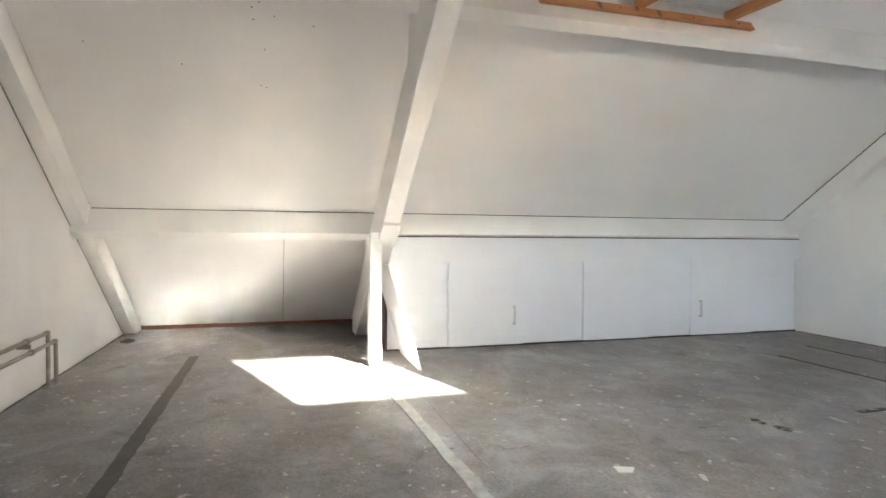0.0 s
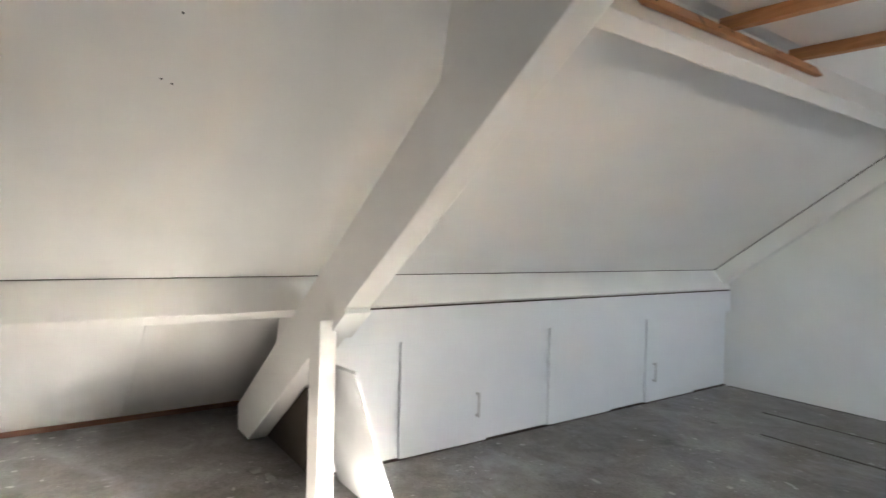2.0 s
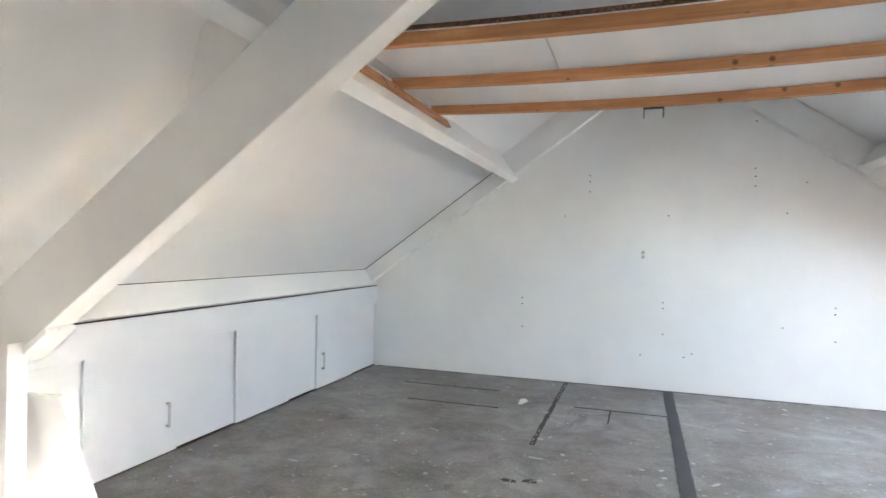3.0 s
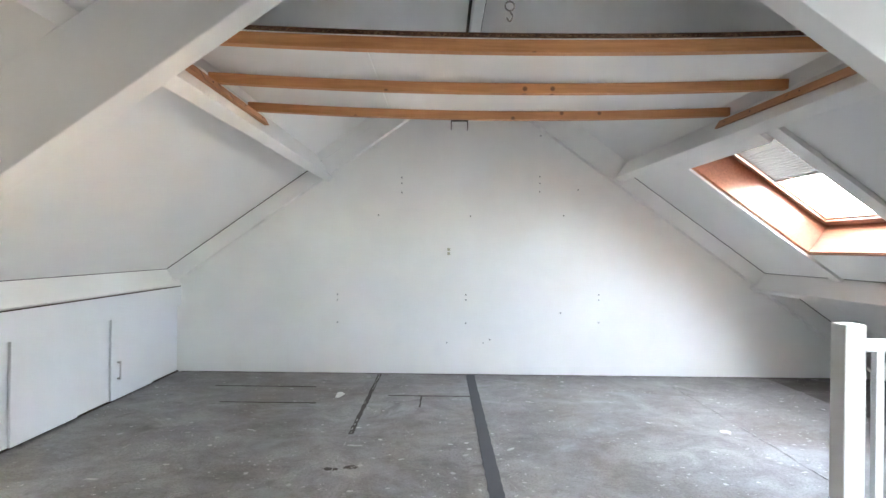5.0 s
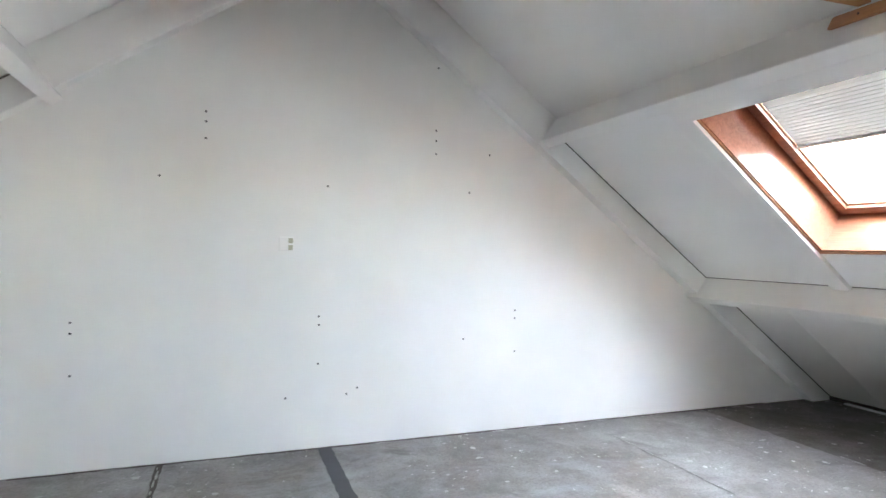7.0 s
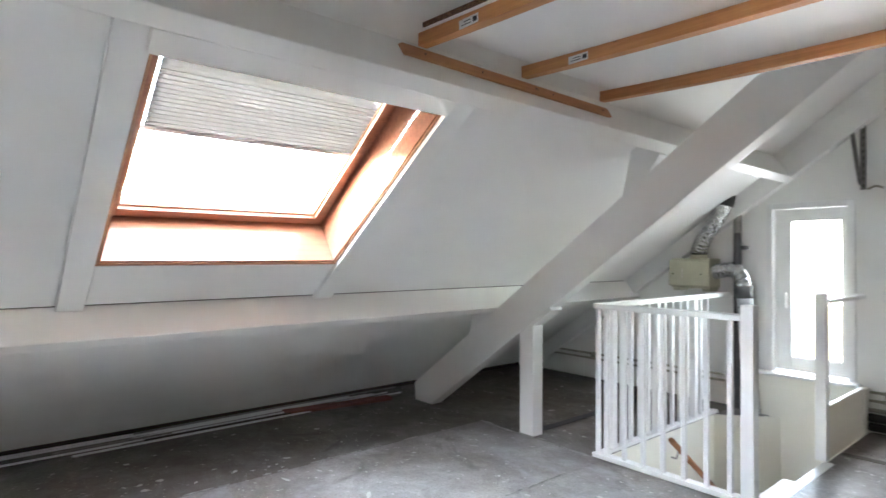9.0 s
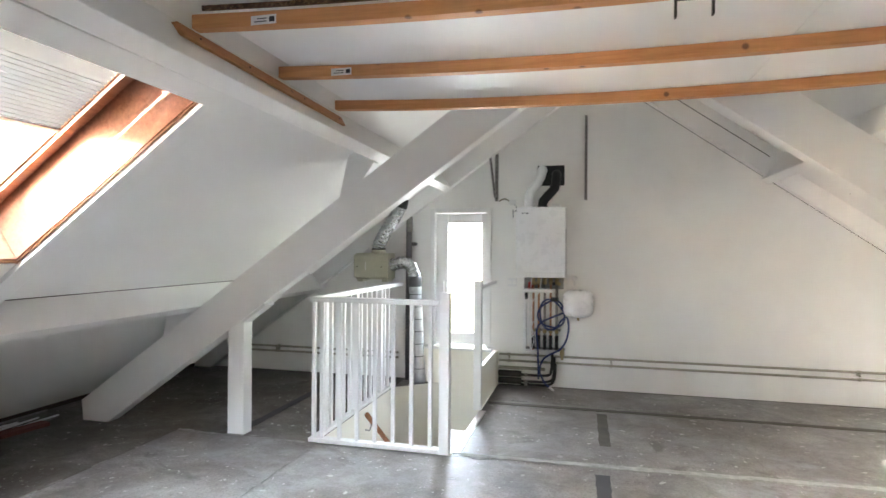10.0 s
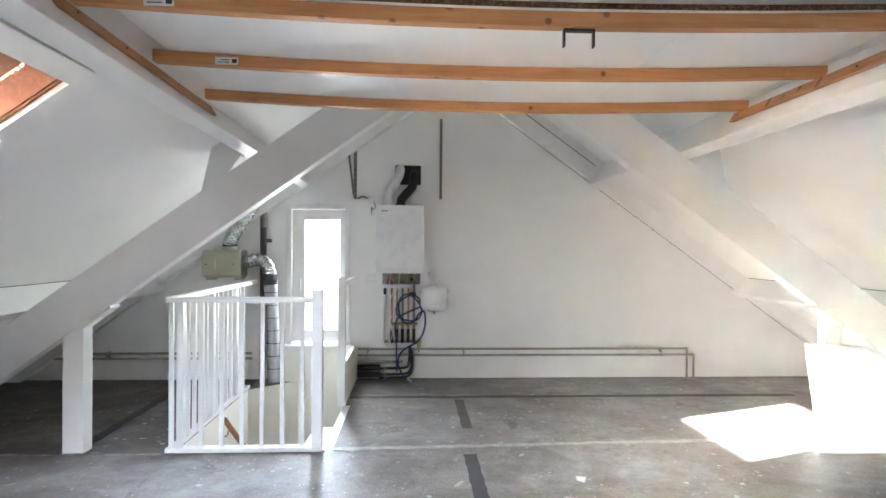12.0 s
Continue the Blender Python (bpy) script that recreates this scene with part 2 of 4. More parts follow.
def chipboard_material():
    k = Mat("chipboard_edge", 0.85)
    v = k.node("ShaderNodeTexVoronoi", Scale=160.0)
    k.link(k.co, v.inputs["Vector"])
    pick = k.node("ShaderNodeSeparateColor")
    k.link(v.outputs["Color"], pick.inputs[0])
    k.color(k.ramp(pick.outputs[0], (0.0, (0.05, 0.022, 0.012)), (0.6, (0.12, 0.058, 0.028)), (1.0, (0.22, 0.13, 0.07)))).bump(pick.outputs[0], 0.4, 0.002)
    return k.m


WALL = paint("wall_paint", (0.875, 0.865, 0.835), 0.7, 0.03, (1, 1, 1), 0.35)
ROOF = paint("roof_board_paint", (0.87, 0.862, 0.84), 0.62, 0.025, (1, 0.4, 1))
BEAM = paint("beam_paint", (0.865, 0.855, 0.83), 0.5, 0.025, (1, 1, 1), 0.3)
RAIL = paint("gloss_white_paint", (0.82, 0.815, 0.80), 0.35, 0.02, (1, 1, 1), 0.1)
CUPB = paint("cupboard_paint", (0.80, 0.81, 0.82), 0.45, 0.015, (1, 1, 1), 0.1)
DECK = paint("white_faced_board", (0.88, 0.88, 0.87), 0.55, 0.015, (1, 1, 1), 0.05)
LINING = paint("stairwell_paint", (0.87, 0.845, 0.755), 0.5, 0.02)
PINE_X = wood("pine_joist", (0.67, 0.325, 0.130), (0.48, 0.20, 0.075), "x")
PINE_Y = wood("pine_ledger", (0.56, 0.27, 0.12), (0.36, 0.15, 0.06), "y")
STAIN = wood("stained_lining", (0.34, 0.155, 0.090), (0.21, 0.088, 0.052), "y", 0.24, False)
HAND = wood("handrail_wood", (0.42, 0.19, 0.08), (0.25, 0.10, 0.04), "y", 0.35, False)
RED = wood("reddish_plank", (0.26, 0.10, 0.07), (0.13, 0.05, 0.035), "y", 0.7, False)
PLATE = wood("wall_plate_wood", (0.26, 0.13, 0.07), (0.15, 0.07, 0.04), "y", 0.7, False)
FLOOR = floor_material()
BARE_SHADED = floor_material("bare_brown_shaded_board", 0.5)
GLASS = glass_material()
BLIND = blind_material()
CHIP = chipboard_material()
STRIP = plain("dark_adhesive_strip", (0.072, 0.074, 0.080), 0.7, 0, 0.45, 9)
BROWNST = plain("brown_adhesive_strip", (0.132, 0.118, 0.102), 0.75, 0, 0.5, 7)
SEAM = plain("dirty_floor_seam", (0.082, 0.069, 0.057), 0.85, 0, 0.4, 20)
PALE = plain("pale_filler", (0.43, 0.42, 0.395), 0.8, 0, 0.55, 12)
DUST = plain("pale_dust", (0.50, 0.49, 0.465), 0.9, 0, 0.4, 16)
BRIGHTSTEEL = plain("brushed_steel_handle", (0.62, 0.61, 0.60), 0.38, 0.7, 0.15, 30)
# dark deck wood, also used to paint shade in gaps and eaves
SHADOW = plain("raw_deck_and_shade", (0.06, 0.045, 0.035), 0.9)
STEEL = plain("galvanised_steel", (0.36, 0.35, 0.33), 0.45, 0.8, 0.4, 30)
DARKSTEEL = plain("dark_steel", (0.05, 0.045, 0.04), 0.5, 0.6)
FOIL = plain("aluminium_foil", (0.62, 0.63, 0.64), 0.24, 1.0, 0.3, 40)
WRAP = plain("dull_foil_wrap", (0.56, 0.58, 0.60), 0.45, 0.45, 0.25, 22)
PIPE = plain("painted_grey_pipe", (0.44, 0.415, 0.345), 0.5, 0.3, 0.4, 20)
COPPER = plain("copper_pipe", (0.62, 0.33, 0.20), 0.35, 0.9, 0.35, 25)
BLACK = plain("black_plastic", (0.018, 0.018, 0.019), 0.5)
FOAM = plain("black_pipe_foam", (0.03, 0.027, 0.025), 0.9)
WHITEPL = plain("white_plastic", (0.80, 0.80, 0.79), 0.35, 0, 0.04)
BOILER = plain("boiler_enamel", (0.84, 0.84, 0.84), 0.3, 0, 0.02)
BEIGE = plain("beige_plastic", (0.50, 0.49, 0.37), 0.5, 0, 0.08)
BLUE = plain("blue_rubber_hose", (0.015, 0.035, 0.16), 0.4)
REDPL = plain("red_plastic", (0.55, 0.04, 0.03), 0.4)
BRASS = plain("dull_brass", (0.45, 0.36, 0.20), 0.4, 0.9)
SPLASH = plain("old_paint_splash", (0.52, 0.505, 0.475), 0.7, 0, 0.3, 25)
PAPER = plain("white_paper", (0.80, 0.79, 0.77), 0.8)
INK = plain("printed_bar", (0.04, 0.04, 0.045), 0.7)
GREY = plain("grey_duct", (0.10, 0.10, 0.105), 0.55)

# ---- floor: boards round the stairwell ----
SX0, SX1, SY1 = 0.95, 1.88, 1.93      # stairwell opening
XC, XR, XE, YJ, YK = -0.845, 1.86, 2.95, 1.98, 3.92       # board joints
floor = solid("floor", box(-4.5, SX0 - 0.02, -0.3, LEN + 0.3, -0.25, -0.024), SHADOW, (0, 0, 0), "dark joists and void under the worn floor boards", "floor", kind="structure")
G = 0.0009


def floor_piece(x0, x1, y0, y1, mat=None):
    return part("floor_board", box(x0 + G, x1 - G, y0 + G, y1 - G, -0.022, 0.0), mat or FLOOR, floor)


part("floor_base", box(SX0 - 0.02, SX1 + 0.02, SY1 + 0.02, LEN + 0.3, -0.25, -0.024), SHADOW, floor)
part("floor_base", box(SX1 + 0.02, 4.5, -0.3, LEN + 0.3, -0.25, -0.024), SHADOW, floor)
floor_piece(-4.45, SX0, 0.004, YJ)
floor_piece(-4.45, XR, YJ, YK)
for x0, x1 in ((-4.45, XC), (XC, XR)):
    floor_piece(x0, x1, YK, LEN - 0.004)
floor_piece(XR, XE, YJ, LEN - 0.004)
# outer east and south-east boards: brown, with the slope's shade in their colour
floor_piece(XE, 4.45, YJ, LEN - 0.004, BARE_SHADED)
floor_piece(SX1, 4.45, 0.004, YJ, BARE_SHADED)
part("floor_board", prism([(1.50, -0.05), (SX1 + 0.002, -0.05), (SX1 + 0.002, 0.40), (1.62, 0.17)], "z", -0.022, 0.0), FLOOR, floor)


# ---- roof: raw deck, painted lining boards with open joints, beams ----
SKY_U0, SKY_U1, SKY_Y0, SKY_Y1 = 1.66, 2.60, 3.456, 4.61
PURLINS = {-1: (1.435, 2.92), 1: (1.505, 2.885)}
PURLIN_DEPTH = {-1: (0.182, 0.19), 1: (0.150, 0.185)}
UP = 0.080                        # the boards over the upper purlins sit higher
PW, RW, RD, GAP = 0.075, 0.090, 0.145, 0.004


def rise_north(bm, y0, slope, out=0.0):
    """Lift a beam more and more from y0 on, to fit the camera's view."""
    for v in bm.verts:
        run = max(v.co.y - y0, 0.0)
        v.co.z += slope * run
        v.co.x += out * run


for side, word in ((-1, "west"), (1, "east")):
    bm = bmesh.new()
    if side < 0:
        add_slope_box(bm, side, 1.45, EAVE + 0.35, -0.3, LEN + 0.3, -0.20, -0.016)
    else:
        add_slope_box(bm, side, 1.53, SKY_U0, -0.3, LEN + 0.3, -0.20, -0.016)
        add_slope_box(bm, side, SKY_U1, EAVE + 0.35, -0.3, LEN + 0.3, -0.20, -0.016)
        add_slope_box(bm, side, SKY_U0, SKY_U1, -0.3, SKY_Y0, -0.20, -0.016)
        add_slope_box(bm, side, SKY_U0, SKY_U1, SKY_Y1, LEN + 0.3, -0.20, -0.016)
    add_slope_box(bm, side, -0.14, 1.45 if side < 0 else 1.53, -0.3, LEN + 0.3, -0.20, -0.016 - UP)
    solid("roof_" + word, bm, SHADOW, (0, 0, 0), "raw dark roof deck behind the painted boards", "roof", kind="structure")
    PURLIN_U = PURLINS[side]
    bm = bmesh.new()
    bands = ((0.02, PURLIN_U[0] - 0.001), (PURLIN_U[0] + PW * CS, PURLIN_U[1] - GAP), (PURLIN_U[1] + PW * CS, EAVE + 0.02))
    for n, (u0, u1) in enumerate(bands):
        y0, y1 = RW + (GAP if n else 0.001), LEN - RW - GAP
        if side > 0 and n == 1:
            add_slope_box(bm, side, u0, u1, y0, SKY_Y0 - 0.001, -0.016, 0)
            add_slope_box(bm, side, u0, u1, SKY_Y1 + 0.001, y1, -0.016, 0)
            add_slope_box(bm, side, u0, SKY_U0 - 0.001, SKY_Y0, SKY_Y1, -0.016, 0)
            add_slope_box(bm, side, SKY_U1 + 0.001, u1, SKY_Y0, SKY_Y1, -0.016, 0)
        elif n == 2:
            cut = 1.29 if side < 0 else 5.25
            add_slope_box(bm, side, u0, u1, y0, cut - 0.0015, -0.016, 0)
            add_slope_box(bm, side, u0, u1, cut + 0.0015, y1, -0.016, 0)
        elif n == 0:
            add_slope_box(bm, side, u0, u1, y0, y1, -0.016 - UP, -UP)
        else:
            add_slope_box(bm, side, u0, u1, y0, y1, -0.016, 0)
    solid("ceiling_" + word, bm, ROOF, (0, 0, 0), "sloping white-painted roof lining boards with dark open joints", "ceiling", kind="structure")
    for u, PD in zip(PURLIN_U, PURLIN_DEPTH[side]):
        at = slope_point(side, u, 0, 0)
        bm = slope_box(side, u, u + PW * CS, 0.0, LEN, -UP - 0.01 if u < 2 else 0.0, PD, bevel=0.006)
        if side > 0 and u < 2:
            rise_north(bm, 1.9, 0.012)
        solid("purlin", bm, BEAM, at, "white-painted timber purlin running along the sloping ceiling", "beam", "roof purlins", "structure")
    for y0, y1 in ((0.0, RW), (LEN - RW, LEN)):
        joint = -0.01 if y0 == 0.0 else (0.0055 if side < 0 else 0.004)
        shy = 0.005 if y0 == 0.0 and side < 0 else 0.0
        bm = slope_box(side, 0.0, EAVE, y0 + shy, y1, joint, RD, bevel=0.003)
        add_slope_box(bm, side, 0.0, PURLIN_U[0] - 0.001, y0 + shy + 0.004, y1 - 0.001, -UP - 0.012, joint - 0.001)
        solid("gable_rafter", bm, BEAM, (side * 2.2, y0, 1.5), "white-painted rafter against the gable wall", "beam", "gable rafters", "structure")
        if y0 == 0.0:
            continue
        # dark filling that paints the shade inside the rafter joint
        solid("trim", slope_box(side, 0.0, EAVE, y0 + 0.006, y1, -0.012, joint), SHADOW, (side * 2.2, y0, 1.5), "dark strip drawing the shaded joint between rafter and roof boards", "trim", kind="structure")
solid("ridge_beam", prism([(-0.05, APEX - 0.15), (0.03, APEX - 0.15), (0.03, APEX - 0.02), (-0.05, APEX - 0.02)], "y", 0, LEN, 0.005), BEAM, (0, 0, 2.9), "white-painted ridge beam at the roof's top", "beam", kind="structure")

# ---- gable walls ----
T = 0.30
WX0, WX1, WZ0, WZ1 = 1.06, 1.60, 0.346, 1.667


def under_roof(x):
    return APEX + 0.05 - K * abs(x)


gable = [(-EAVE - 0.2, -0.3), (EAVE + 0.2, -0.3), (EAVE + 0.2, 0.0), (0, APEX + 0.06), (-EAVE - 0.2, 0.0)]
solid("wall_north", prism(gable, "y", LEN, LEN + T), WALL, (0, LEN, 0), "white-painted plaster gable wall with drill holes", "wall", kind="structure")
bm = bmesh.new()
add_prism(bm, [(-EAVE - 0.2, -2.7), (WX0, -2.7), (WX0, under_roof(WX0)), (0, APEX + 0.06), (-EAVE - 0.2, 0.0)], "y", -T, 0)
add_prism(bm, [(WX1, -2.7), (EAVE + 0.2, -2.7), (EAVE + 0.2, 0.0), (WX1, under_roof(WX1))], "y", -T, 0)
add_box(bm, WX0, WX1, -T, 0, -2.7, WZ0)
add_prism(bm, [(WX0, WZ1), (WX1, WZ1), (WX1, under_roof(WX1)), (WX0, under_roof(WX0))], "y", -T, 0)
solid("wall_south", bm, WALL, (0, 0, 0), "white-painted gable wall with a narrow window and boiler pipes", "wall", kind="structure")
for side in (-1, 1):
    # the east plate's near-black colour paints the shade under the eave
    solid("baseboard", box(*sorted((side * (EAVE - 0.05), side * (EAVE + 0.05))), RW, LEN - RW, 0, 0.06), PLATE if side < 0 else SHADOW, (side * EAVE, 1, 0), "bare brown wall plate where roof meets floor, the east one coloured as shade", "baseboard", kind="structure")

# ---- skylight ----
D_OUT = 0.25
sky_win = thing("window_1", slope_point(1, (SKY_U0 + SKY_U1) / 2, (SKY_Y0 + SKY_Y1) / 2, 0), "roof window with red-brown stained timber lining and a half-drawn pleated blind", "window", kind="structure")
LT = 0.016
part("lining", slope_box(1, SKY_U0, SKY_U1, SKY_Y0, SKY_Y0 + LT, -D_OUT, 0.004, bevel=0.002), STAIN, sky_win)
part("lining", slope_box(1, SKY_U0, SKY_U1, SKY_Y1 - LT, SKY_Y1, -D_OUT, 0.004, bevel=0.002), STAIN, sky_win)
part("lining", slope_box(1, SKY_U1 - LT * CS, SKY_U1, SKY_Y0 + LT, SKY_Y1 - LT, -D_OUT, 0.004, bevel=0.002), STAIN, sky_win)
part("lining", slope_box(1, SKY_U0, SKY_U0 + LT * CS, SKY_Y0 + LT, SKY_Y1 - LT, -D_OUT, 0.004, bevel=0.002), STAIN, sky_win)
# dark edge bead round the lining
for y in (SKY_Y0 - 0.004, SKY_Y1 - 0.008):
    part("bead", slope_box(1, SKY_U0, SKY_U1 + 0.01, y, y + 0.012, -0.002, 0.012, bevel=0.002), HAND, sky_win)
part("bead", slope_box(1, SKY_U1 - 0.004, SKY_U1 + 0.008, SKY_Y0, SKY_Y1, -0.002, 0.012, bevel=0.002), HAND, sky_win)


def ring(name, inset0, inset1, d0, d1, material):
    """The four sides of a frame in the roof's slope, one part each."""
    u0, u1, y0, y1 = SKY_U0 + inset0 * CS, SKY_U1 - inset0 * CS, SKY_Y0 + inset0, SKY_Y1 - inset0
    w = inset1 - inset0
    for a in ((u0, u1, y0, y0 + w), (u0, u1, y1 - w, y1), (u0, u0 + w * CS, y0 + w, y1 - w), (u1 - w * CS, u1, y0 + w, y1 - w)):
        part(name, slope_box(1, *a, d0, d1, bevel=0.003), material, sky_win)


ring("window_frame", 0.0, 0.045, -D_OUT - 0.06, -D_OUT, STAIN)
ring("sash", 0.047, 0.090, -D_OUT - 0.05, -D_OUT + 0.02, STAIN)
ring("glazing_bead", 0.090, 0.102, -D_OUT - 0.04, -D_OUT, HAND)
pane = part("pane", slope_box(1, SKY_U0 + 0.092 * CS, SKY_U1 - 0.092 * CS, SKY_Y0 + 0.092, SKY_Y1 - 0.092, -D_OUT - 0.030, -D_OUT - 0.024), GLASS, sky_win)
pane.visible_shadow = False
# white casing of the opening
part("casing", slope_box(1, SKY_U0 - 0.075, SKY_U0 - 0.002, SKY_Y0, SKY_Y1 + 0.02, 0.001, 0.055, bevel=0.004), BEAM, sky_win)
for y0, y1 in ((SKY_Y0 - 0.125, SKY_Y0 - 0.006), (SKY_Y1 + 0.006, SKY_Y1 + 0.115)):
    part("trimmer", slope_box(1, PURLINS[1][0] + PW * CS + 0.005, PURLINS[1][1] - 0.002, y0, y1, 0.001, 0.030, bevel=0.004), BEAM, sky_win)
part("apron", slope_box(1, SKY_U1 + 0.012, PURLINS[1][1] - 0.02, SKY_Y0, SKY_Y1, 0.001, 0.012, bevel=0.003), BEAM, sky_win)
# pleated blind, half drawn, its upper pleats gathered
bm = bmesh.new()
u, n, rows = SKY_U0 + 0.10 * CS, 0, []
while u < SKY_U0 + 0.565 * CS:
    fold = 0.008 if u < SKY_U0 + 0.26 * CS else 0.004
    rows.append((u, fold if n % 2 else -fold))
    u += 0.011 * CS
    n += 1
strip = []
for u, off in rows:
    strip.append([bm.verts.new(slope_point(1, u, y, -D_OUT + 0.003 + off)) for y in (SKY_Y0 + 0.103, SKY_Y1 - 0.108)])
for a, b in zip(strip, strip[1:]):
    bm.faces.new((a[0], a[1], b[1], b[0]))
bmesh.ops.solidify(bm, geom=list(bm.faces), thickness=0.0008)
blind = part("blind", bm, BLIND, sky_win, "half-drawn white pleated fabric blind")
part("bottom_bar", slope_box(1, SKY_U0 + 0.560 * CS, SKY_U0 + 0.578 * CS, SKY_Y0 + 0.103, SKY_Y1 - 0.100, -D_OUT - 0.006, -D_OUT + 0.012, bevel=0.002), WHITEPL, blind)
lamp("skylight_daylight", "AREA", look(slope_point(1, (SKY_U0 + SKY_U1) / 2, (SKY_Y0 + SKY_Y1) / 2, -0.42), slope_point(1, (SKY_U0 + SKY_U1) / 2, (SKY_Y0 + SKY_Y1) / 2, 1.0)), SKYLIGHT_W, (0.78, 0.865, 1.0), size=1.2, size_y=1.2)

# ---- narrow gable window ----
win = thing("window_2", (1.33, 0, WZ0), "narrow tall white-painted window in the gable wall", "window", kind="structure")
C = 0.035
for a in ((WX0 - C, WX0 + 0.012, WZ0 - 0.01, WZ1 + C), (WX1 - 0.012, WX1 + C, WZ0 - 0.01, WZ1 + C)):
    part("casing", box(a[0], a[1], -0.13, 0.018, a[2], a[3], 0.004), RAIL, win)
part("casing", box(WX0 + 0.012, WX1 - 0.012, -0.13, 0.018, WZ1 - 0.012, WZ1 + C, 0.004), RAIL, win)
FX0, FX1, FZ0, FZ1 = WX0 + 0.014, WX1 - 0.014, WZ0 + 0.012, WZ1 - 0.014
PX0, PX1, PZ0, PZ1 = 1.128, 1.467, 0.473, 1.555
for a in ((FX0, PX0, FZ0, FZ1), (PX1, FX1, FZ0, FZ1), (PX0, PX1, FZ0, PZ0), (PX0, PX1, PZ1, FZ1)):
    part("sash", box(a[0], a[1], -0.10, -0.045, a[2], a[3], 0.004), RAIL, win)
pane = part("pane", box(PX0, PX1, -0.078, -0.072, PZ0, PZ1), GLASS, win)
pane.visible_shadow = False
part("window_handle", box(PX1 + 0.035, PX1 + 0.053, -0.045, -0.012, 0.86, 0.98, 0.005), WHITEPL, win)
part("window_sill", box(1.0, 1.73, 0.0, 0.115, WZ0 - 0.022, WZ0, 0.005), RAIL, win)
lamp("window_daylight", "AREA", look((1.33, -0.42, 1.25), (1.33, 0.60, 0.35)), WINDOW_W, (0.95, 0.97, 1.0), size=0.50, size_y=1.1)

# ---- roof truss ----
TY0, TY1 = 1.875, 1.985
LU, LL = 0.23, 0.55                     # upright distance of the rafter's top and bottom under the roof


def rafter(side):
    bottom = lambda z: (APEX - LL - z) / K
    top = lambda z: (APEX - LU - z) / K
    pts = [(0.0, APEX - LU), (0.0, APEX - LL), (side * bottom(0.0), 0.0), (side * (top(0.15) - 0.015), 0.0), (side * top(0.15), 0.15)]
    return prism(pts, "y", TY0, TY1, 0.006)


truss = thing("roof_truss", (0, 1.93, 0), "white-painted timber roof truss with sloping rafters on short posts", "roof truss", kind="structure")
for side in (-1, 1):
    part("rafter", rafter(side), BEAM, truss)
    for u, PD, run in zip(PURLINS[side], PURLIN_DEPTH[side], (0.10, 0.09)):
        a, b = u + PW * CS + 0.002, u + PW * CS + run
        pts = [(side * a, APEX - K * a - 0.003), (side * (a - SN * PD), APEX - K * a - CS * PD + 0.01),
               (side * (a + 0.0), APEX - K * a - LU - 0.005), (side * (b + 0.06), APEX - K * (b + 0.06) - LU - 0.005), (side * b, APEX - K * b - 0.003)]
        part("cleat", prism(pts, "y", TY0 + 0.01, TY1 - 0.012, 0.003), BEAM, truss)
z = lambda x: APEX - LL - K * abs(x)
part("post", prism([(2.43, 0.0), (2.555, 0.0), (2.555, z(2.555) + 0.02), (2.43, z(2.43) + 0.02)], "y", 1.875, 1.978, 0.004), BEAM, truss)
part("post", prism([(-2.38, 0.0), (-2.49, 0.0), (-2.49, z(2.49) + 0.02), (-2.38, z(2.38) + 0.02)], "y", 1.815, 1.890, 0.004), BEAM, truss)
for side in (-1, 1):
    a, b = 2.27, 2.44
    part("packing", prism([(side * a, z(a) - 0.001), (side * b, z(b) - 0.001), (side * b, z(b) - 0.03), (side * (a - 0.01), z(a) - 0.02)], "y", 1.87, 1.988, 0.003), BEAM, truss)

# ---- loft deck on joists ----
deck = thing("loft_deck", (0, 3.1, 2.08), "white-faced chipboard loft deck laid on joists", "loft deck")
JZ0, JZ1, JW, DIP = 2.031, 2.081, 0.021, 0.036


def dipped_bar(half, y0, y1, z0, z1, x_from=None, x_to=None):
    """A bar along x, lower in the middle than at its ends to fit the camera's view."""
    a, c = (-half if x_from is None else x_from), (half if x_to is None else x_to)
    n = 14
    xs = [a + (c - a) * i / n for i in range(n + 1)]
    lift = lambda x: DIP * (x / 1.40) ** 2
    bm = bmesh.new()
    rows = [[bm.verts.new((x, y, z + lift(x))) for x in xs] for y, z in ((y0, z0), (y1, z0), (y1, z1), (y0, z1))]
    for i in range(n):
        for r in range(4):
            q = (r + 1) % 4
            bm.faces.new((rows[r][i], rows[r][i + 1], rows[q][i + 1], rows[q][i]))
    for e in (0, n):
        bm.faces.new([rows[r][e] for r in range(4)])
    return bm


for x0, x1 in ((-1.39, -0.588), (-0.585, 1.44)):
    part("board", dipped_bar(0, 2.478, 3.735, JZ1 + 0.002, JZ1 + 0.018, x0, x1), DECK, deck)
for y0, y1 in ((2.471, 2.4775), (3.7355, 3.742)):
    part("edge", dipped_bar(0, y0, y1, JZ1 + 0.001, JZ1 + 0.019, -1.39, 1.44), CHIP, deck, "raw chipboard edge")
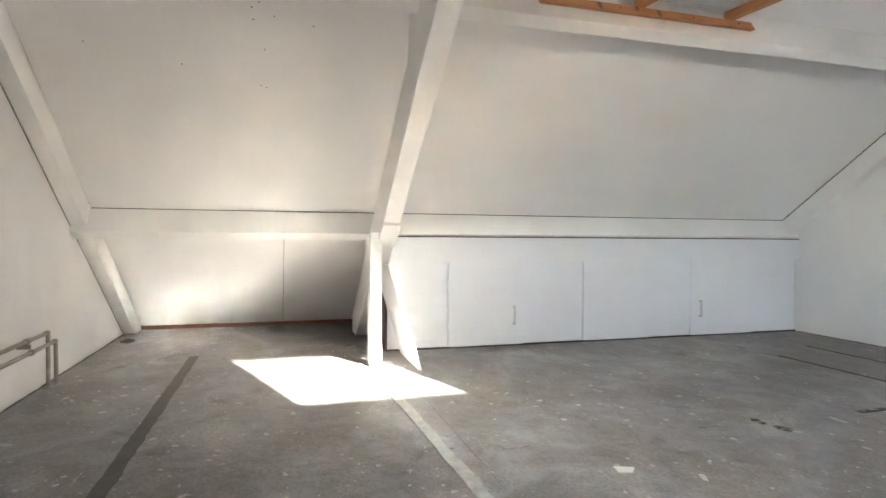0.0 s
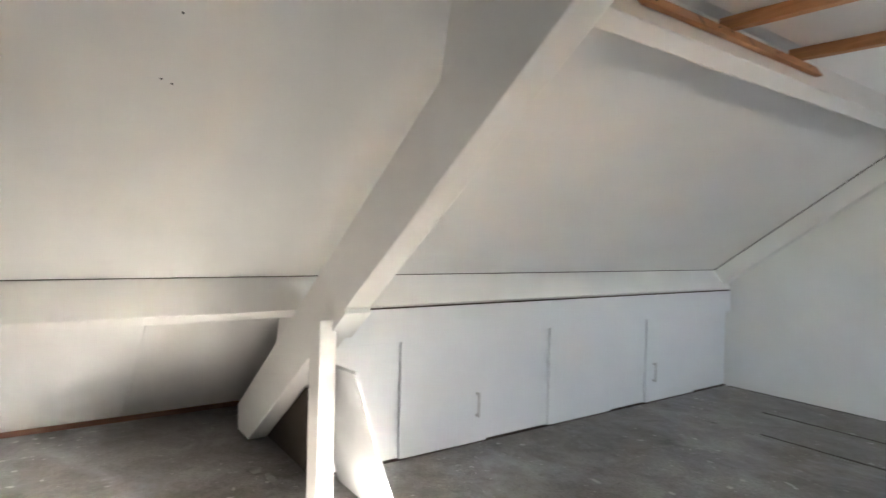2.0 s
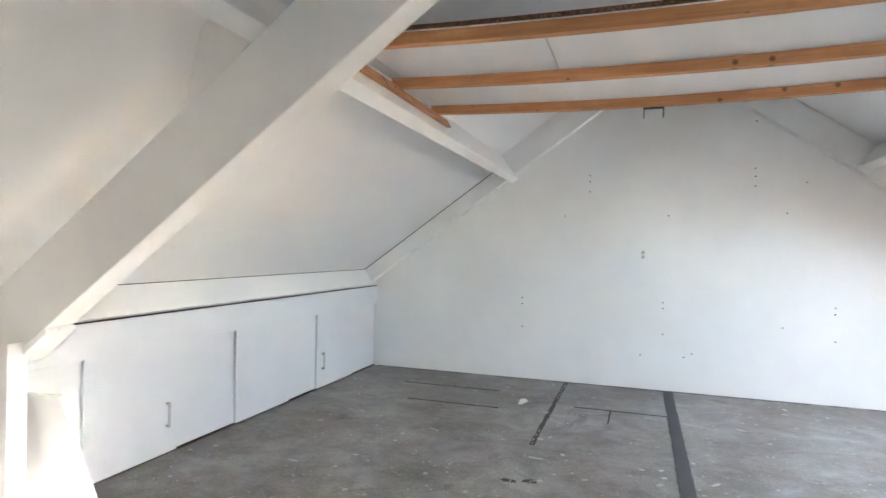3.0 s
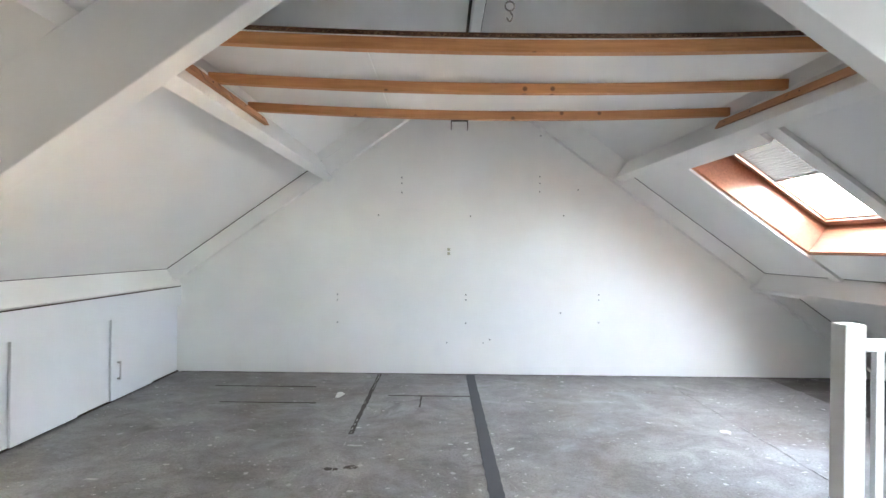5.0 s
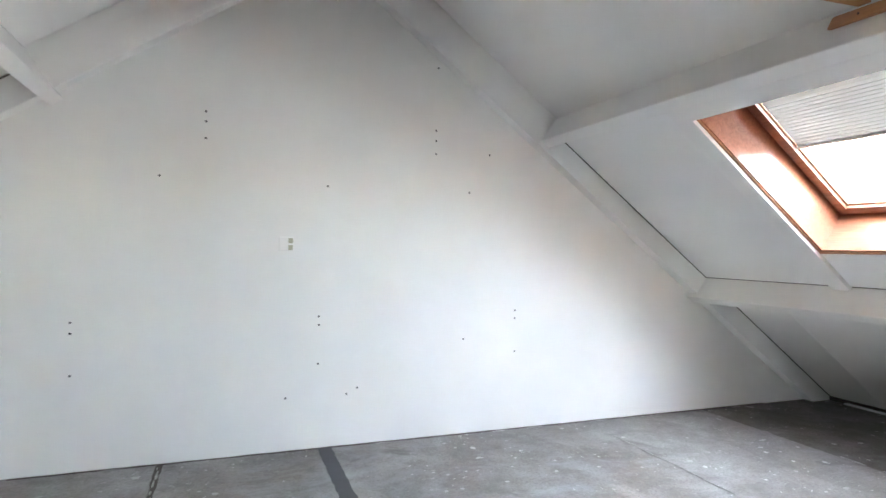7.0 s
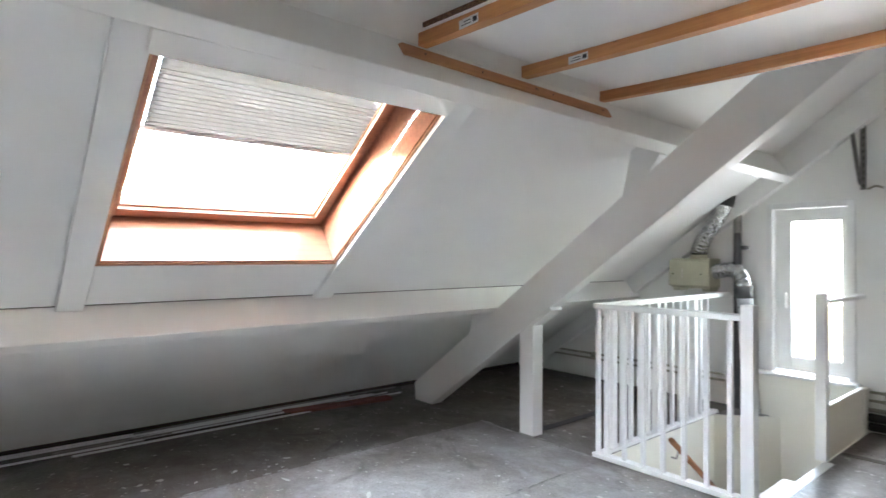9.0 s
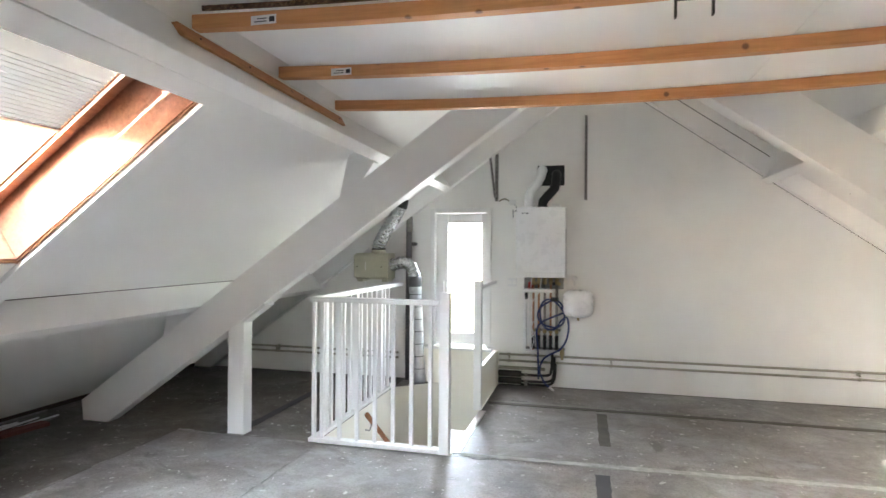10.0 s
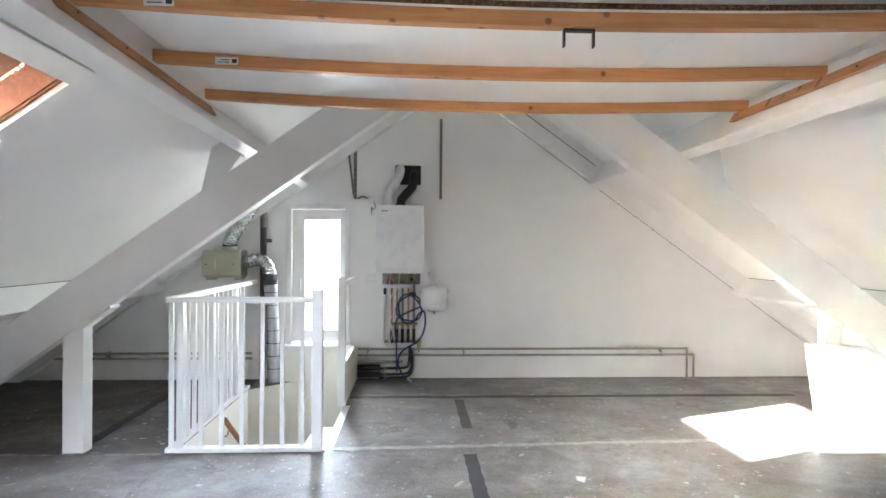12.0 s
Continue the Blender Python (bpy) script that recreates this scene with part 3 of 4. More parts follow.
for y in (2.512, 3.11, 3.695):
    j = thing("joist", (0, y, JZ0), "bare planed pine joist with dark knots under the loft deck", "joist", "loft joists")
    part("beam", dipped_bar(0, y - JW, y + JW, JZ0, JZ1, -1.45, 1.50), PINE_X, j)
    if y > 2.6:
        x, f0 = (1.215 if y > 3.4 else 1.192), y + JW
        lab = part("sticker", box(x - 0.048, x + 0.048, f0 + 0.0002, f0 + 0.0012, 2.062, 2.094), PAPER, j, "white printed timber sticker")
        part("printed_bar", box(x - 0.042, x - 0.022, f0 + 0.0013, f0 + 0.0016, 2.069, 2.087), INK, lab)
        for k in range(2):
            part("printed_bar", box(x - 0.012, x + 0.036 - 0.012 * k, f0 + 0.0013, f0 + 0.0016, 2.071 + 0.010 * k, 2.0745 + 0.010 * k), INK, lab)
for side in (-1, 1):
    led = thing("ledger", (side * 1.37, 3.1, 2.0), "bare pine ledger screwed to the purlin under the joist ends", "ledger", "loft ledgers")
    f = lambda zz: PURLINS[side][0] - (APEX - K * PURLINS[side][0] - zz) * SN / CS
    zl = 1.985 if side > 0 else 2.003
    zt = zl + 0.050
    pts = [(side * (f(zl) - 0.002), zl), (side * (f(zt) - 0.002), zt), (side * (f(zt) - 0.040), zt), (side * (f(zl) - 0.034), zl)]
    bm = prism(pts, "y", 2.50, 3.80, 0.003)
    if side > 0:
        rise_north(bm, 2.5, 0.024, 0.012)
    part("beam", bm, PINE_Y, led)
    for y in (2.56, 2.95, 3.40, 3.70):
        part("screw", lathe((side * (f(zl + 0.025) - 0.037 + (0.012 * (y - 2.5) if side > 0 else 0)), y, zl + 0.025 + (0.024 * (y - 2.5) if side > 0 else 0)), (-side, 0, 0), [(0, 0.005), (0.0025, 0.004)], 10), DARKSTEEL, led)
hook = thing("ladder_bracket", (-0.155, 3.70, 2.012), "black steel U-shaped bracket hanging under a joist", "bracket")
bm = box(-0.208, -0.102, 3.688, 3.712, 2.020, 2.027, 0.001)
for x in (-0.208, -0.108):
    add_box(bm, x, x + 0.006, 3.69, 3.71, 1.968, 2.026, 0.001)
part("bracket", bm, DARKSTEEL, hook)
chain = thing("chain", (0.0, 2.42, 2.10), "steel chain with hook and ring hanging from the ridge", "chain")
cz, cy = 2.945, 2.42
for k in range(18):
    zc = cz - 0.02 - 0.036 * k
    a = math.pi / 2 * (k % 2)
    pts = [(math.cos(a) * 0.011 * math.cos(q), cy + math.sin(a) * 0.011 * math.cos(q), zc + 0.022 * math.sin(q)) for q in (2 * math.pi * i / 12 for i in range(13))]
    part("link", tube(pts, 0.003, 6), STEEL, chain)
part("turnbuckle", lathe((0.0, cy, 2.21), (0, 0, 1), [(0, 0.004), (0.01, 0.009), (0.07, 0.009), (0.08, 0.004)], 10), DARKSTEEL, chain)
part("ring", tube([(0.0 + 0.018 * math.cos(q), cy + 0.004 * math.sin(q), 2.185 + 0.02 * math.sin(q)) for q in (2 * math.pi * i / 16 for i in range(17))], 0.0035, 8), STEEL, chain)
part("hook", tube(smooth_path([(0, cy, 2.165), (0.012, cy, 2.145), (0.0, cy, 2.125), (-0.012, cy, 2.14)], 4), 0.0035, 8), STEEL, chain)

# ---- low cupboards under the slope ----
CX = -2.82
wall_low = thing("low_cupboard", (CX, 3.9, 0), "row of low white sliding-door cupboards under the sloping ceiling", "cupboard")
CY0, CY1 = 1.995, LEN - 0.005
part("fascia", box(CX - 0.006, CX + 0.012, CY0, CY1, 0.652, 0.832, 0.002), CUPB, wall_low)
# dark strip painting the shade in the gap above the fascia
part("gap_batten", box(CX - 0.004, CX + 0.005, CY0, CY1, 0.833, 0.841), SHADOW, wall_low)
part("carcass", box(CX - 0.06, CX - 0.045, CY0, CY1, 0.0, 0.652), CUPB, wall_low)
# added dark panel stands in for the shaded eave space
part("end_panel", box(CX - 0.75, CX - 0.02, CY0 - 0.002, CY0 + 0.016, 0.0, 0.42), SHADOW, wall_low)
part("plinth", box(CX - 0.045, CX - 0.012, CY0, CY1, 0.0, 0.012), SHADOW, wall_low)
DOORS = ((2.00, 2.475, 1), (2.470, 3.075, 0), (3.060, 3.605, 1), (3.600, 4.225, 0), (4.215, 4.640, 1), (4.630, 5.265, 0), (5.255, 5.775, 1))
for y0, y1, back in DOORS:
    off = -0.022 if back else 0.0
    door = part("door", box(CX - 0.018 + off, CX + off, y0, y1, 0.012, 0.650, 0.002), CUPB, wall_low)
    hy = {2.470: 2.995, 4.630: 4.715}.get(y0)
    if hy:
        h = bmesh.new()
        add_box(h, CX + 0.020, CX + 0.028, hy - 0.008, hy + 0.008, 0.165, 0.312, 0.003)
        add_box(h, CX, CX + 0.022, hy - 0.006, hy + 0.006, 0.167, 0.182, 0.002)
        add_box(h, CX, CX + 0.022, hy - 0.006, hy + 0.006, 0.295, 0.310, 0.002)
        part("handle", h, BRIGHTSTEEL, door, "brushed metal bar handle")

# ---- board leaning on the truss post ----
lean = Matrix.Translation((-2.19, 2.095, 0.0)) @ Matrix.Rotation(radians(16.5), 4, "X") @ Matrix.Rotation(radians(-3.0), 4, "Y")
solid("loose_board", box(-0.58, 0.0, 0.0, 0.018, 0.0, 0.695, 0.002, lean), CUPB, (-2.5, 2.1, 0), "white melamine board leaning against the truss post", "board")

# ---- stairwell ----
well = thing("stairs", (1.4, 1.0, -2.6), "white-painted stairs rising through a cream-lined stairwell", "stairs", kind="structure")
part("lining", box(SX1, SX1 + 0.018, 0.38, SY1 + 0.018, -2.6, -0.001), LINING, well)
part("lining", box(SX0 - 0.018, SX1, SY1, SY1 + 0.018, -2.6, -0.001), LINING, well)
part("lining", box(SX0 - 0.018, SX0, 0.0, SY1, -2.6, -0.006), LINING, well)
part("lining", prism([(SX1 + 0.018, 0.40), (SX1, 0.41), (1.60, 0.165), (1.50, 0.10), (1.50, 0.08), (1.62, 0.145)], "z", -2.6, -0.001), LINING, well)
part("wall_lining", box(SX0, 1.70, 0.001, 0.10, -2.6, WZ0 - 0.022), LINING, well)
part("lining", box(SX0 - 0.1, SX1 + 0.1, -0.1, SY1 + 0.1, -2.62, -2.6), LINING, well)
part("nosing", box(SX0 - 0.045, SX0 + 0.012, 0.95, SY1 - 0.004, -0.022, 0.004, 0.004), RAIL, well)
for k in range(4):
    z1 = -0.18 * (k + 1)
    x0 = SX0 + 0.225 * k
    part("tread", box(x0 - 0.0, min(x0 + 0.25, SX1 - 0.002), 0.92, SY1 - 0.002, z1 - 0.035, z1, 0.004), RAIL, well)
    part("riser", box(x0 + 0.002, x0 + 0.016, 0.92, SY1 - 0.002, z1, z1 + 0.145), LINING, well)
for k in range(5):
    z1 = -0.18 * (k + 5)
    y1 = 0.92 - 0.16 * k
    part("tread", box(SX0 + 0.002, SX1 - 0.002, max(y1 - 0.19, 0.102), y1, z1 - 0.035, z1, 0.004), RAIL, well)
hr = thing("handrail", (SX1 - 0.06, 0.9, -0.25), "brown varnished wooden handrail on the stairwell wall", "handrail")
part("rail", tube([(SX1 - 0.055, 1.20, -0.03), (SX1 - 0.055, 0.60, -0.49), (SX1 - 0.055, 0.40, -0.64)], 0.021, 12), HAND, hr)
for y, z0 in ((1.10, -0.11), (0.55, -0.53)):
    part("bracket", tube(smooth_path([(SX1, y, z0 - 0.075), (SX1 - 0.04, y, z0 - 0.075), (SX1 - 0.055, y, z0 - 0.02)], 4), 0.006, 8), STEEL, hr)

# ---- balustrade ----
bal = thing("balustrade", (1.4, 2.0, 0), "white-painted wooden stair balustrade with square balusters and newel posts", "balustrade")
part("base_rail", box(1.035, 1.935, 1.925, 1.985, 0.002, 0.030, 0.004), RAIL, bal)
part("base_rail", box(1.882, 1.935, 0.33, 1.923, 0.002, 0.026, 0.004), RAIL, bal)
part("top_rail", box(1.035, 1.935, 1.930, 1.983, 0.938, 0.972, 0.005), RAIL, bal)
part("top_rail", box(1.880, 1.935, 0.10, 1.928, 0.938, 0.972, 0.005), RAIL, bal)
part("newel", box(0.968, 1.033, 1.920, 1.987, 0.0, 1.022, 0.005), RAIL, bal)
part("newel", box(0.950, 1.012, 0.88, 0.945, 0.0, 1.045, 0.005), RAIL, bal)
part("side_rail", box(0.965, 0.998, 0.015, 0.878, 0.970, 0.998, 0.004), RAIL, bal)
part("low_panel", box(0.955, 0.985, 0.105, 0.878, 0.002, 0.335, 0.003), LINING, bal, "low cream panel")
bb = bmesh.new()
add_box(bb, -0.0125, 0.0125, -0.0125, 0.0125, 0.028, 0.940, 0.002)
for x in [1.905] + [1.095 + 0.125 * k for k in range(7)]:
    m = bb.copy()
    m.transform(Matrix.Translation((x, 1.957, 0)))
    part("baluster", m, RAIL, bal)
for k in range(13):
    m = bb.copy()
    wide = 1.9 if k % 5 == 0 else 1.0
    m.transform(Matrix.Translation((1.908, 1.80 - 0.110 * k, 0)) @ Matrix.Diagonal((wide, wide, 1, 1)))
    part("baluster", m, RAIL, bal)

# ---- old pipes along the gable ----
pp = thing("heating_pipes", (-0.8, 0.05, 0.25), "pair of dull grey heating pipes clipped low along the gable wall", "pipes")
for zz, x1, yy in ((0.300, -2.335, 0.045), (0.243, -2.395, 0.062)):
    part("pipe", tube([(0.935, yy, zz), (x1 + 0.02, yy, zz), (x1 + 0.006, yy, zz - 0.004), (x1, yy, zz - 0.02), (x1, yy, 0.0)], 0.0105, 10), PIPE, pp)
    part("elbow", lathe((x1 + 0.035, yy, zz), (-1, 0, 0), [(0, 0.014), (0.02, 0.015), (0.035, 0.014), (0.046, 0.006)], 10), BRASS, pp)
for x in (0.84, -0.095, -2.07):
    c = bmesh.new()
    for zz, yy in ((0.300, 0.045), (0.243, 0.062)):
        add_tube(c, [(x - 0.012, yy, zz), (x + 0.012, yy, zz)], 0.0155, 10)
    add_box(c, x - 0.006, x + 0.006, 0.001, 0.06, 0.262, 0.284)
    part("clip", c, PIPE, pp)
part("floor_rose", lathe((-2.335, 0.045, 0.0), (0, 0, 1), [(0, 0.028), (0.006, 0.026), (0.008, 0.012)], 14), PIPE, pp)
part("floor_rose", lathe((-2.395, 0.062, 0.0), (0, 0, 1), [(0, 0.028), (0.006, 0.026), (0.008, 0.012)], 14), PIPE, pp)
pe = thing("heating_pipes", (2.9, 0.05, 0.23), "pair of dark pipes low along the gable wall behind the balustrade", "pipes")
for zz in (0.262, 0.212):
    part("pipe", tube([(1.95, 0.05, zz), (4.0, 0.05, zz)], 0.011, 10), PIPE, pe)
for x in (2.35, 3.3):
    part("clip", box(x - 0.008, x + 0.008, 0.001, 0.066, 0.20, 0.276, 0.002), PIPE, pe)

# ---- boiler with its pipework ----
boiler = thing("boiler", (0.535, 0.0, 1.04), "white wall-hung combi boiler with black and white flue pipes", "boiler")
part("case", box(0.312, 0.758, 0.012, 0.245, 1.045, 1.688, 0.010), BOILER, boiler)
part("control_panel", box(0.318, 0.752, 0.246, 0.252, 1.050, 1.098, 0.004), WHITEPL, boiler)
for k in range(3):
    part("printed_bar", box(0.690 - 0.02 * k, 0.703 - 0.02 * k, 0.2451, 0.2456, 1.625 + 0.006 * (k % 2), 1.637), INK, boiler)
part("vent_plate", box(0.335, 0.585, 0.001, 0.012, 1.905, 2.095, 0.003), BLACK, boiler)
part("white_flue", tube(smooth_path([(0.535, 0.0, 2.045), (0.535, 0.10, 2.045), (0.540, 0.135, 1.99), (0.585, 0.135, 1.90), (0.640, 0.13, 1.83), (0.655, 0.13, 1.77), (0.655, 0.13, 1.686)], 6), 0.042, 18), WHITEPL, boiler)
part("black_flue", tube(smooth_path([(0.405, 0.0, 2.00), (0.405, 0.09, 2.00), (0.405, 0.125, 1.95), (0.420, 0.13, 1.87), (0.480, 0.13, 1.80), (0.520, 0.13, 1.75), (0.530, 0.13, 1.686)], 6, ), 0.042, 18, lambda i: 1.0 + (0.08 if i % 6 == 0 else 0)), BLACK, boiler)
part("flue_collar", lathe((0.655, 0.13, 1.687), (0, 0, 1), [(0, 0.055), (0.02, 0.055), (0.022, 0.045)], 18), WHITEPL, boiler)
part("flue_collar", lathe((0.530, 0.13, 1.687), (0, 0, 1), [(0, 0.05), (0.015, 0.05), (0.017, 0.045)], 18), BLACK, boiler)
part("test_cap", box(0.365, 0.440, 0.09, 0.15, 1.688, 1.725, 0.006), WHITEPL, boiler)
part("back_plate", box(0.335, 0.705, 0.002, 0.010, 0.93, 1.043), STEEL, boiler)
# drip tray and drain
tray = thing("drip_tray", (0.55, 0.1, 0.92), "white plastic tray under the boiler with its drain pipe", "drain")
part("tray", box(0.43, 0.70, 0.03, 0.20, 0.905, 0.935, 0.006), WHITEPL, tray)
part("drain_pipe", tube(smooth_path([(0.685, 0.05, 0.91), (0.690, 0.05, 0.70), (0.690, 0.05, 0.42), (0.680, 0.05, 0.365), (0.62, 0.05, 0.352), (0.50, 0.06, 0.352), (0.470, 0.06, 0.33), (0.468, 0.06, 0.27)], 6), 0.018, 12), WHITEPL, tray)
part("switch", box(0.664, 0.690, 0.055, 0.085, 0.835, 0.905, 0.004), BLACK, tray)
# risers
PIPES = ((0.610, COPPER, 0.0095), (0.560, COPPER, 0.0095), (0.505, STEEL, 0.011), (0.450, COPPER, 0.0095), (0.395, STEEL, 0.013))
rise = thing("boiler_pipes", (0.5, 0.08, 0.2), "bundle of copper and steel pipes with valves under the boiler", "pipes")
for n, (x, mat, r) in enumerate(PIPES):
    part("pipe", tube([(x, 0.085, 1.045), (x, 0.085, 0.66), (x, 0.08, 0.36 + 0.02 * (n % 2))], r, 10), mat, rise)
    part("valve", lathe((x, 0.085, 0.975), (0, 0, 1), [(0, 0.012), (0.005, 0.020), (0.03, 0.020), (0.035, 0.014), (0.06, 0.017)], 8), BRASS, rise)
    part("coupling", lathe((x, 0.082, 0.52), (0, 0, 1), [(0, 0.012), (0.004, 0.017), (0.03, 0.017), (0.034, 0.012)], 8), BRASS, rise)
    part("foam_sleeve", tube([(x, 0.08, 0.50), (x, 0.08, 0.37)], 0.016, 10), FOAM, rise)
for n, x in enumerate((0.64, 0.59, 0.42, 0.37)):
    part("valve_cap", lathe((x, 0.11, 0.985), (0, 1, 0), [(0, 0.014), (0.03, 0.016), (0.034, 0.010)], 10), REDPL if n in (0,) else (BRASS if n % 2 else BLACK), rise)
part("gauge", lathe((0.635, 0.10, 0.955), (0, 1, 0), [(0, 0.024), (0.03, 0.024), (0.034, 0.018)], 14), REDPL, rise, "red gauge")
for zz, x0, x1 in ((0.55, 0.36, 0.60), (0.375, 0.32, 0.68)):
    part("header", tube([(x0, 0.065, zz), (x1, 0.065, zz)], 0.012, 10), STEEL, rise)
part("gas_valve", lathe((0.345, 0.065, 0.375), (0, 0, -1), [(-0.03, 0.012), (0, 0.02), (0.05, 0.02), (0.07, 0.012), (0.10, 0.012)], 10), BRASS, rise)
# expansion vessel
vessel = thing("expansion_vessel", (0.2, 0.1, 0.81), "flat white expansion vessel on the wall beside the pipes", "vessel")
part("tank", lathe((0.20, 0.150, 0.685), (0, 0, 1), [(0, 0.02), (0.004, 0.07), (0.016, 0.105), (0.038, 0.127), (0.065, 0.134), (0.190, 0.134), (0.216, 0.127), (0.238, 0.102), (0.249, 0.066), (0.253, 0.02)], 28), BOILER, vessel)
part("strap", box(0.185, 0.215, 0.001, 0.022, 0.70, 0.92, 0.003), WHITEPL, vessel)
part("stub", tube([(0.20, 0.15, 0.69), (0.20, 0.15, 0.655)], 0.010, 8), BRASS, vessel)
# blue filling hose
hose = thing("filling_hose", (0.5, 0.15, 0.5), "coiled dark blue filling hose hanging on the boiler pipes", "hose")
coil = [(0.555, 0.13, 0.10), (0.560, 0.14, 0.35), (0.557, 0.15, 0.60)]
for k in range(34):
    q = math.pi * 0.95 - k * 0.36
    r = 0.112 + 0.012 * math.sin(k * 0.9)
    coil.append((0.440 - r * math.cos(q) * -1, 0.155 + 0.010 * math.sin(k), 0.705 + 1.15 * r * math.sin(q)))
coil += [(0.30, 0.15, 0.68), (0.285, 0.14, 0.58), (0.305, 0.13, 0.47), (0.36, 0.12, 0.38), (0.45, 0.11, 0.33), (0.52, 0.11, 0.27), (0.545, 0.12, 0.17), (0.50, 0.13, 0.07), (0.455, 0.14, 0.03)]
part("hose", tube(smooth_path(coil, 4), 0.0085, 10), BLUE, hose)
part("tie", box(0.375, 0.445, 0.135, 0.175, 0.825, 0.862, 0.006), BLACK, hose)
part("nozzle", lathe((0.455, 0.14, 0.03), (-0.8, 0.3, -0.45), [(0, 0.011), (0.03, 0.012), (0.05, 0.007)], 10), WHITEPL, hose)
# cables
for pts, mat, r in ((((0.53, 0.16, 1.045), (0.555, 0.17, 0.90), (0.63, 0.13, 0.78), (0.655, 0.11, 0.55), (0.64, 0.10, 0.40), (0.61, 0.10, 0.315)), WHITEPL, 0.005),
                    (((0.62, 0.15, 1.045), (0.635, 0.15, 0.85), (0.640, 0.12, 0.62), (0.60, 0.11, 0.47), (0.635, 0.10, 0.34)), WHITEPL, 0.0045),
                    (((0.57, 0.12, 0.50), (0.62, 0.12, 0.56), (0.605, 0.12, 0.63), (0.57, 0.12, 0.59), (0.585, 0.12, 0.52), (0.63, 0.11, 0.47), (0.635, 0.10, 0.35)), WHITEPL, 0.0045)):
    solid("cable", tube(smooth_path(pts, 6), r, 8), mat, pts[-1], "loose white electric cable hanging from the boiler", "cable", "boiler cables")
# insulated pipes at the stairwell panel
ins = thing("insulated_pipes", (0.8, 0.08, 0.1), "black foam-lagged pipes running low behind the boiler", "pipes")
for zz, x0, rr in ((0.180, 0.50, 0.015), (0.125, 0.72, 0.030), (0.060, 0.72, 0.030)):
    part("lagging", tube([(0.935, 0.075, zz), (x0, 0.075, zz)], rr, 12), FOAM if rr > 0.02 else PIPE, ins)
for zz, ye in ((0.120, 0.33), (0.060, 0.30), (0.030, 0.24)):
    part("pipe", tube(smooth_path([(0.73, 0.08, zz), (0.60, 0.08, zz), (0.47, 0.09, zz + 0.01), (0.405 + zz * 0.3, 0.09, zz + 0.06), (0.395 + zz * 0.3, 0.08, ye)], 5), 0.012, 10), FOAM, ins)
    part("collar", lathe((0.69, 0.08, zz), (-1, 0, 0), [(0, 0.017), (0.03, 0.017)], 10), STEEL, ins)
# outlets, junction box
for x0, x1, zz, nm in ((0.775, 0.865, 0.985, "double wall socket under old paint"),):
    s = thing("wall_socket", (0.82, 0, zz), "white double wall socket beside the boiler", "socket")
    part("plate", box(x0, x1, 0.001, 0.012, zz - 0.04, zz + 0.04, 0.004), WHITEPL, s)
    for dx in (-0.022, 0.022):
        part("insert", box(0.82 + dx - 0.018, 0.82 + dx + 0.018, 0.012, 0.016, zz - 0.018, zz + 0.018, 0.002), WALL, s)
tap = thing("wall_valve", (0.23, 0, 1.03), "small white wall valve above the expansion vessel", "valve")
part("body", lathe((0.235, 0.0, 1.03), (0, 1, 0), [(0, 0.028), (0.01, 0.028), (0.012, 0.014), (0.06, 0.014)], 12), WHITEPL, tap)
part("stem", tube([(0.235, 0.05, 1.06), (0.235, 0.05, 0.97)], 0.009, 8), WHITEPL, tap)
jb = thing("junction_box", (0.82, 0, 1.75), "small white junction box with loose wires", "junction box")
part("box", box(0.79, 0.85, 0.001, 0.04, 1.725, 1.775, 0.004), WHITEPL, jb)
part("wire", tube(smooth_path([(0.80, 0.03, 1.73), (0.775, 0.05, 1.69), (0.80, 0.05, 1.655), (0.815, 0.04, 1.68), (0.81, 0.02, 1.60)], 5), 0.003, 6), INK, jb)
part("conduit", tube(smooth_path([(0.95, 0.015, 1.765), (0.90, 0.018, 1.785), (0.85, 0.02, 1.765)], 5), 0.008, 8), PIPE, jb)

# steel wall brackets left over on the gable
def steel_strip(name, a, b, w, label):
    a, b = Vector(a), Vector(b)
    way = (b - a).normalized()
    sidev = way.cross(Vector((0, 1, 0))).normalized()
    ob = thing(name, a, label, "bracket", "wall rails")
    s = bmesh.new()
    for y0, y1, q0, q1 in ((0.0, 0.004, -w, w), (0.0, 0.03, -w, -w + 0.004), (0.0, 0.03, w - 0.004, w)):
        p = [c + sidev * q + Vector((0, y, 0)) for y in (y0, y1) for c, q in ((a, q0), (b, q0), (b, q1), (a, q1))]
        add_hexa(s, p)
    part("rail", s, STEEL, ob)
    n = int((b - a).length / 0.05)
    for k in range(n):
        c = a + way * (0.03 + 0.05 * k) + Vector((0, 0.0042, 0))
        t = bmesh.new()
        add_hexa(t, [c + sidev * q + way * r + Vector((0, y, 0)) for y in (0, 0.001) for q, r in ((-0.003, -0.012), (-0.003, 0.012), (0.003, 0.012), (0.003, -0.012))])
        part("slot", t, DARKSTEEL, ob)
    return ob


steel_strip("wall_rail", (0.14, 0.004, 1.765), (0.14, 0.004, 2.555), 0.013, "upright slotted steel wall rail fixed to the gable")
steel_strip("wall_rail", (0.975, 0.004, 1.765), (0.975, 0.004, 2.385), 0.015, "upright slotted steel wall rail fixed to the gable")
steel_strip("wall_rail", (0.985, 0.036, 1.80), (1.055, 0.036, 2.36), 0.010, "slanting slotted steel strip tied to the wall rail")

# ---- ventilation unit and ducts ----
fan = thing("ventilation_unit", (2.18, 0, 1.0), "beige plastic ventilation box hanging on the gable wall", "fan box")
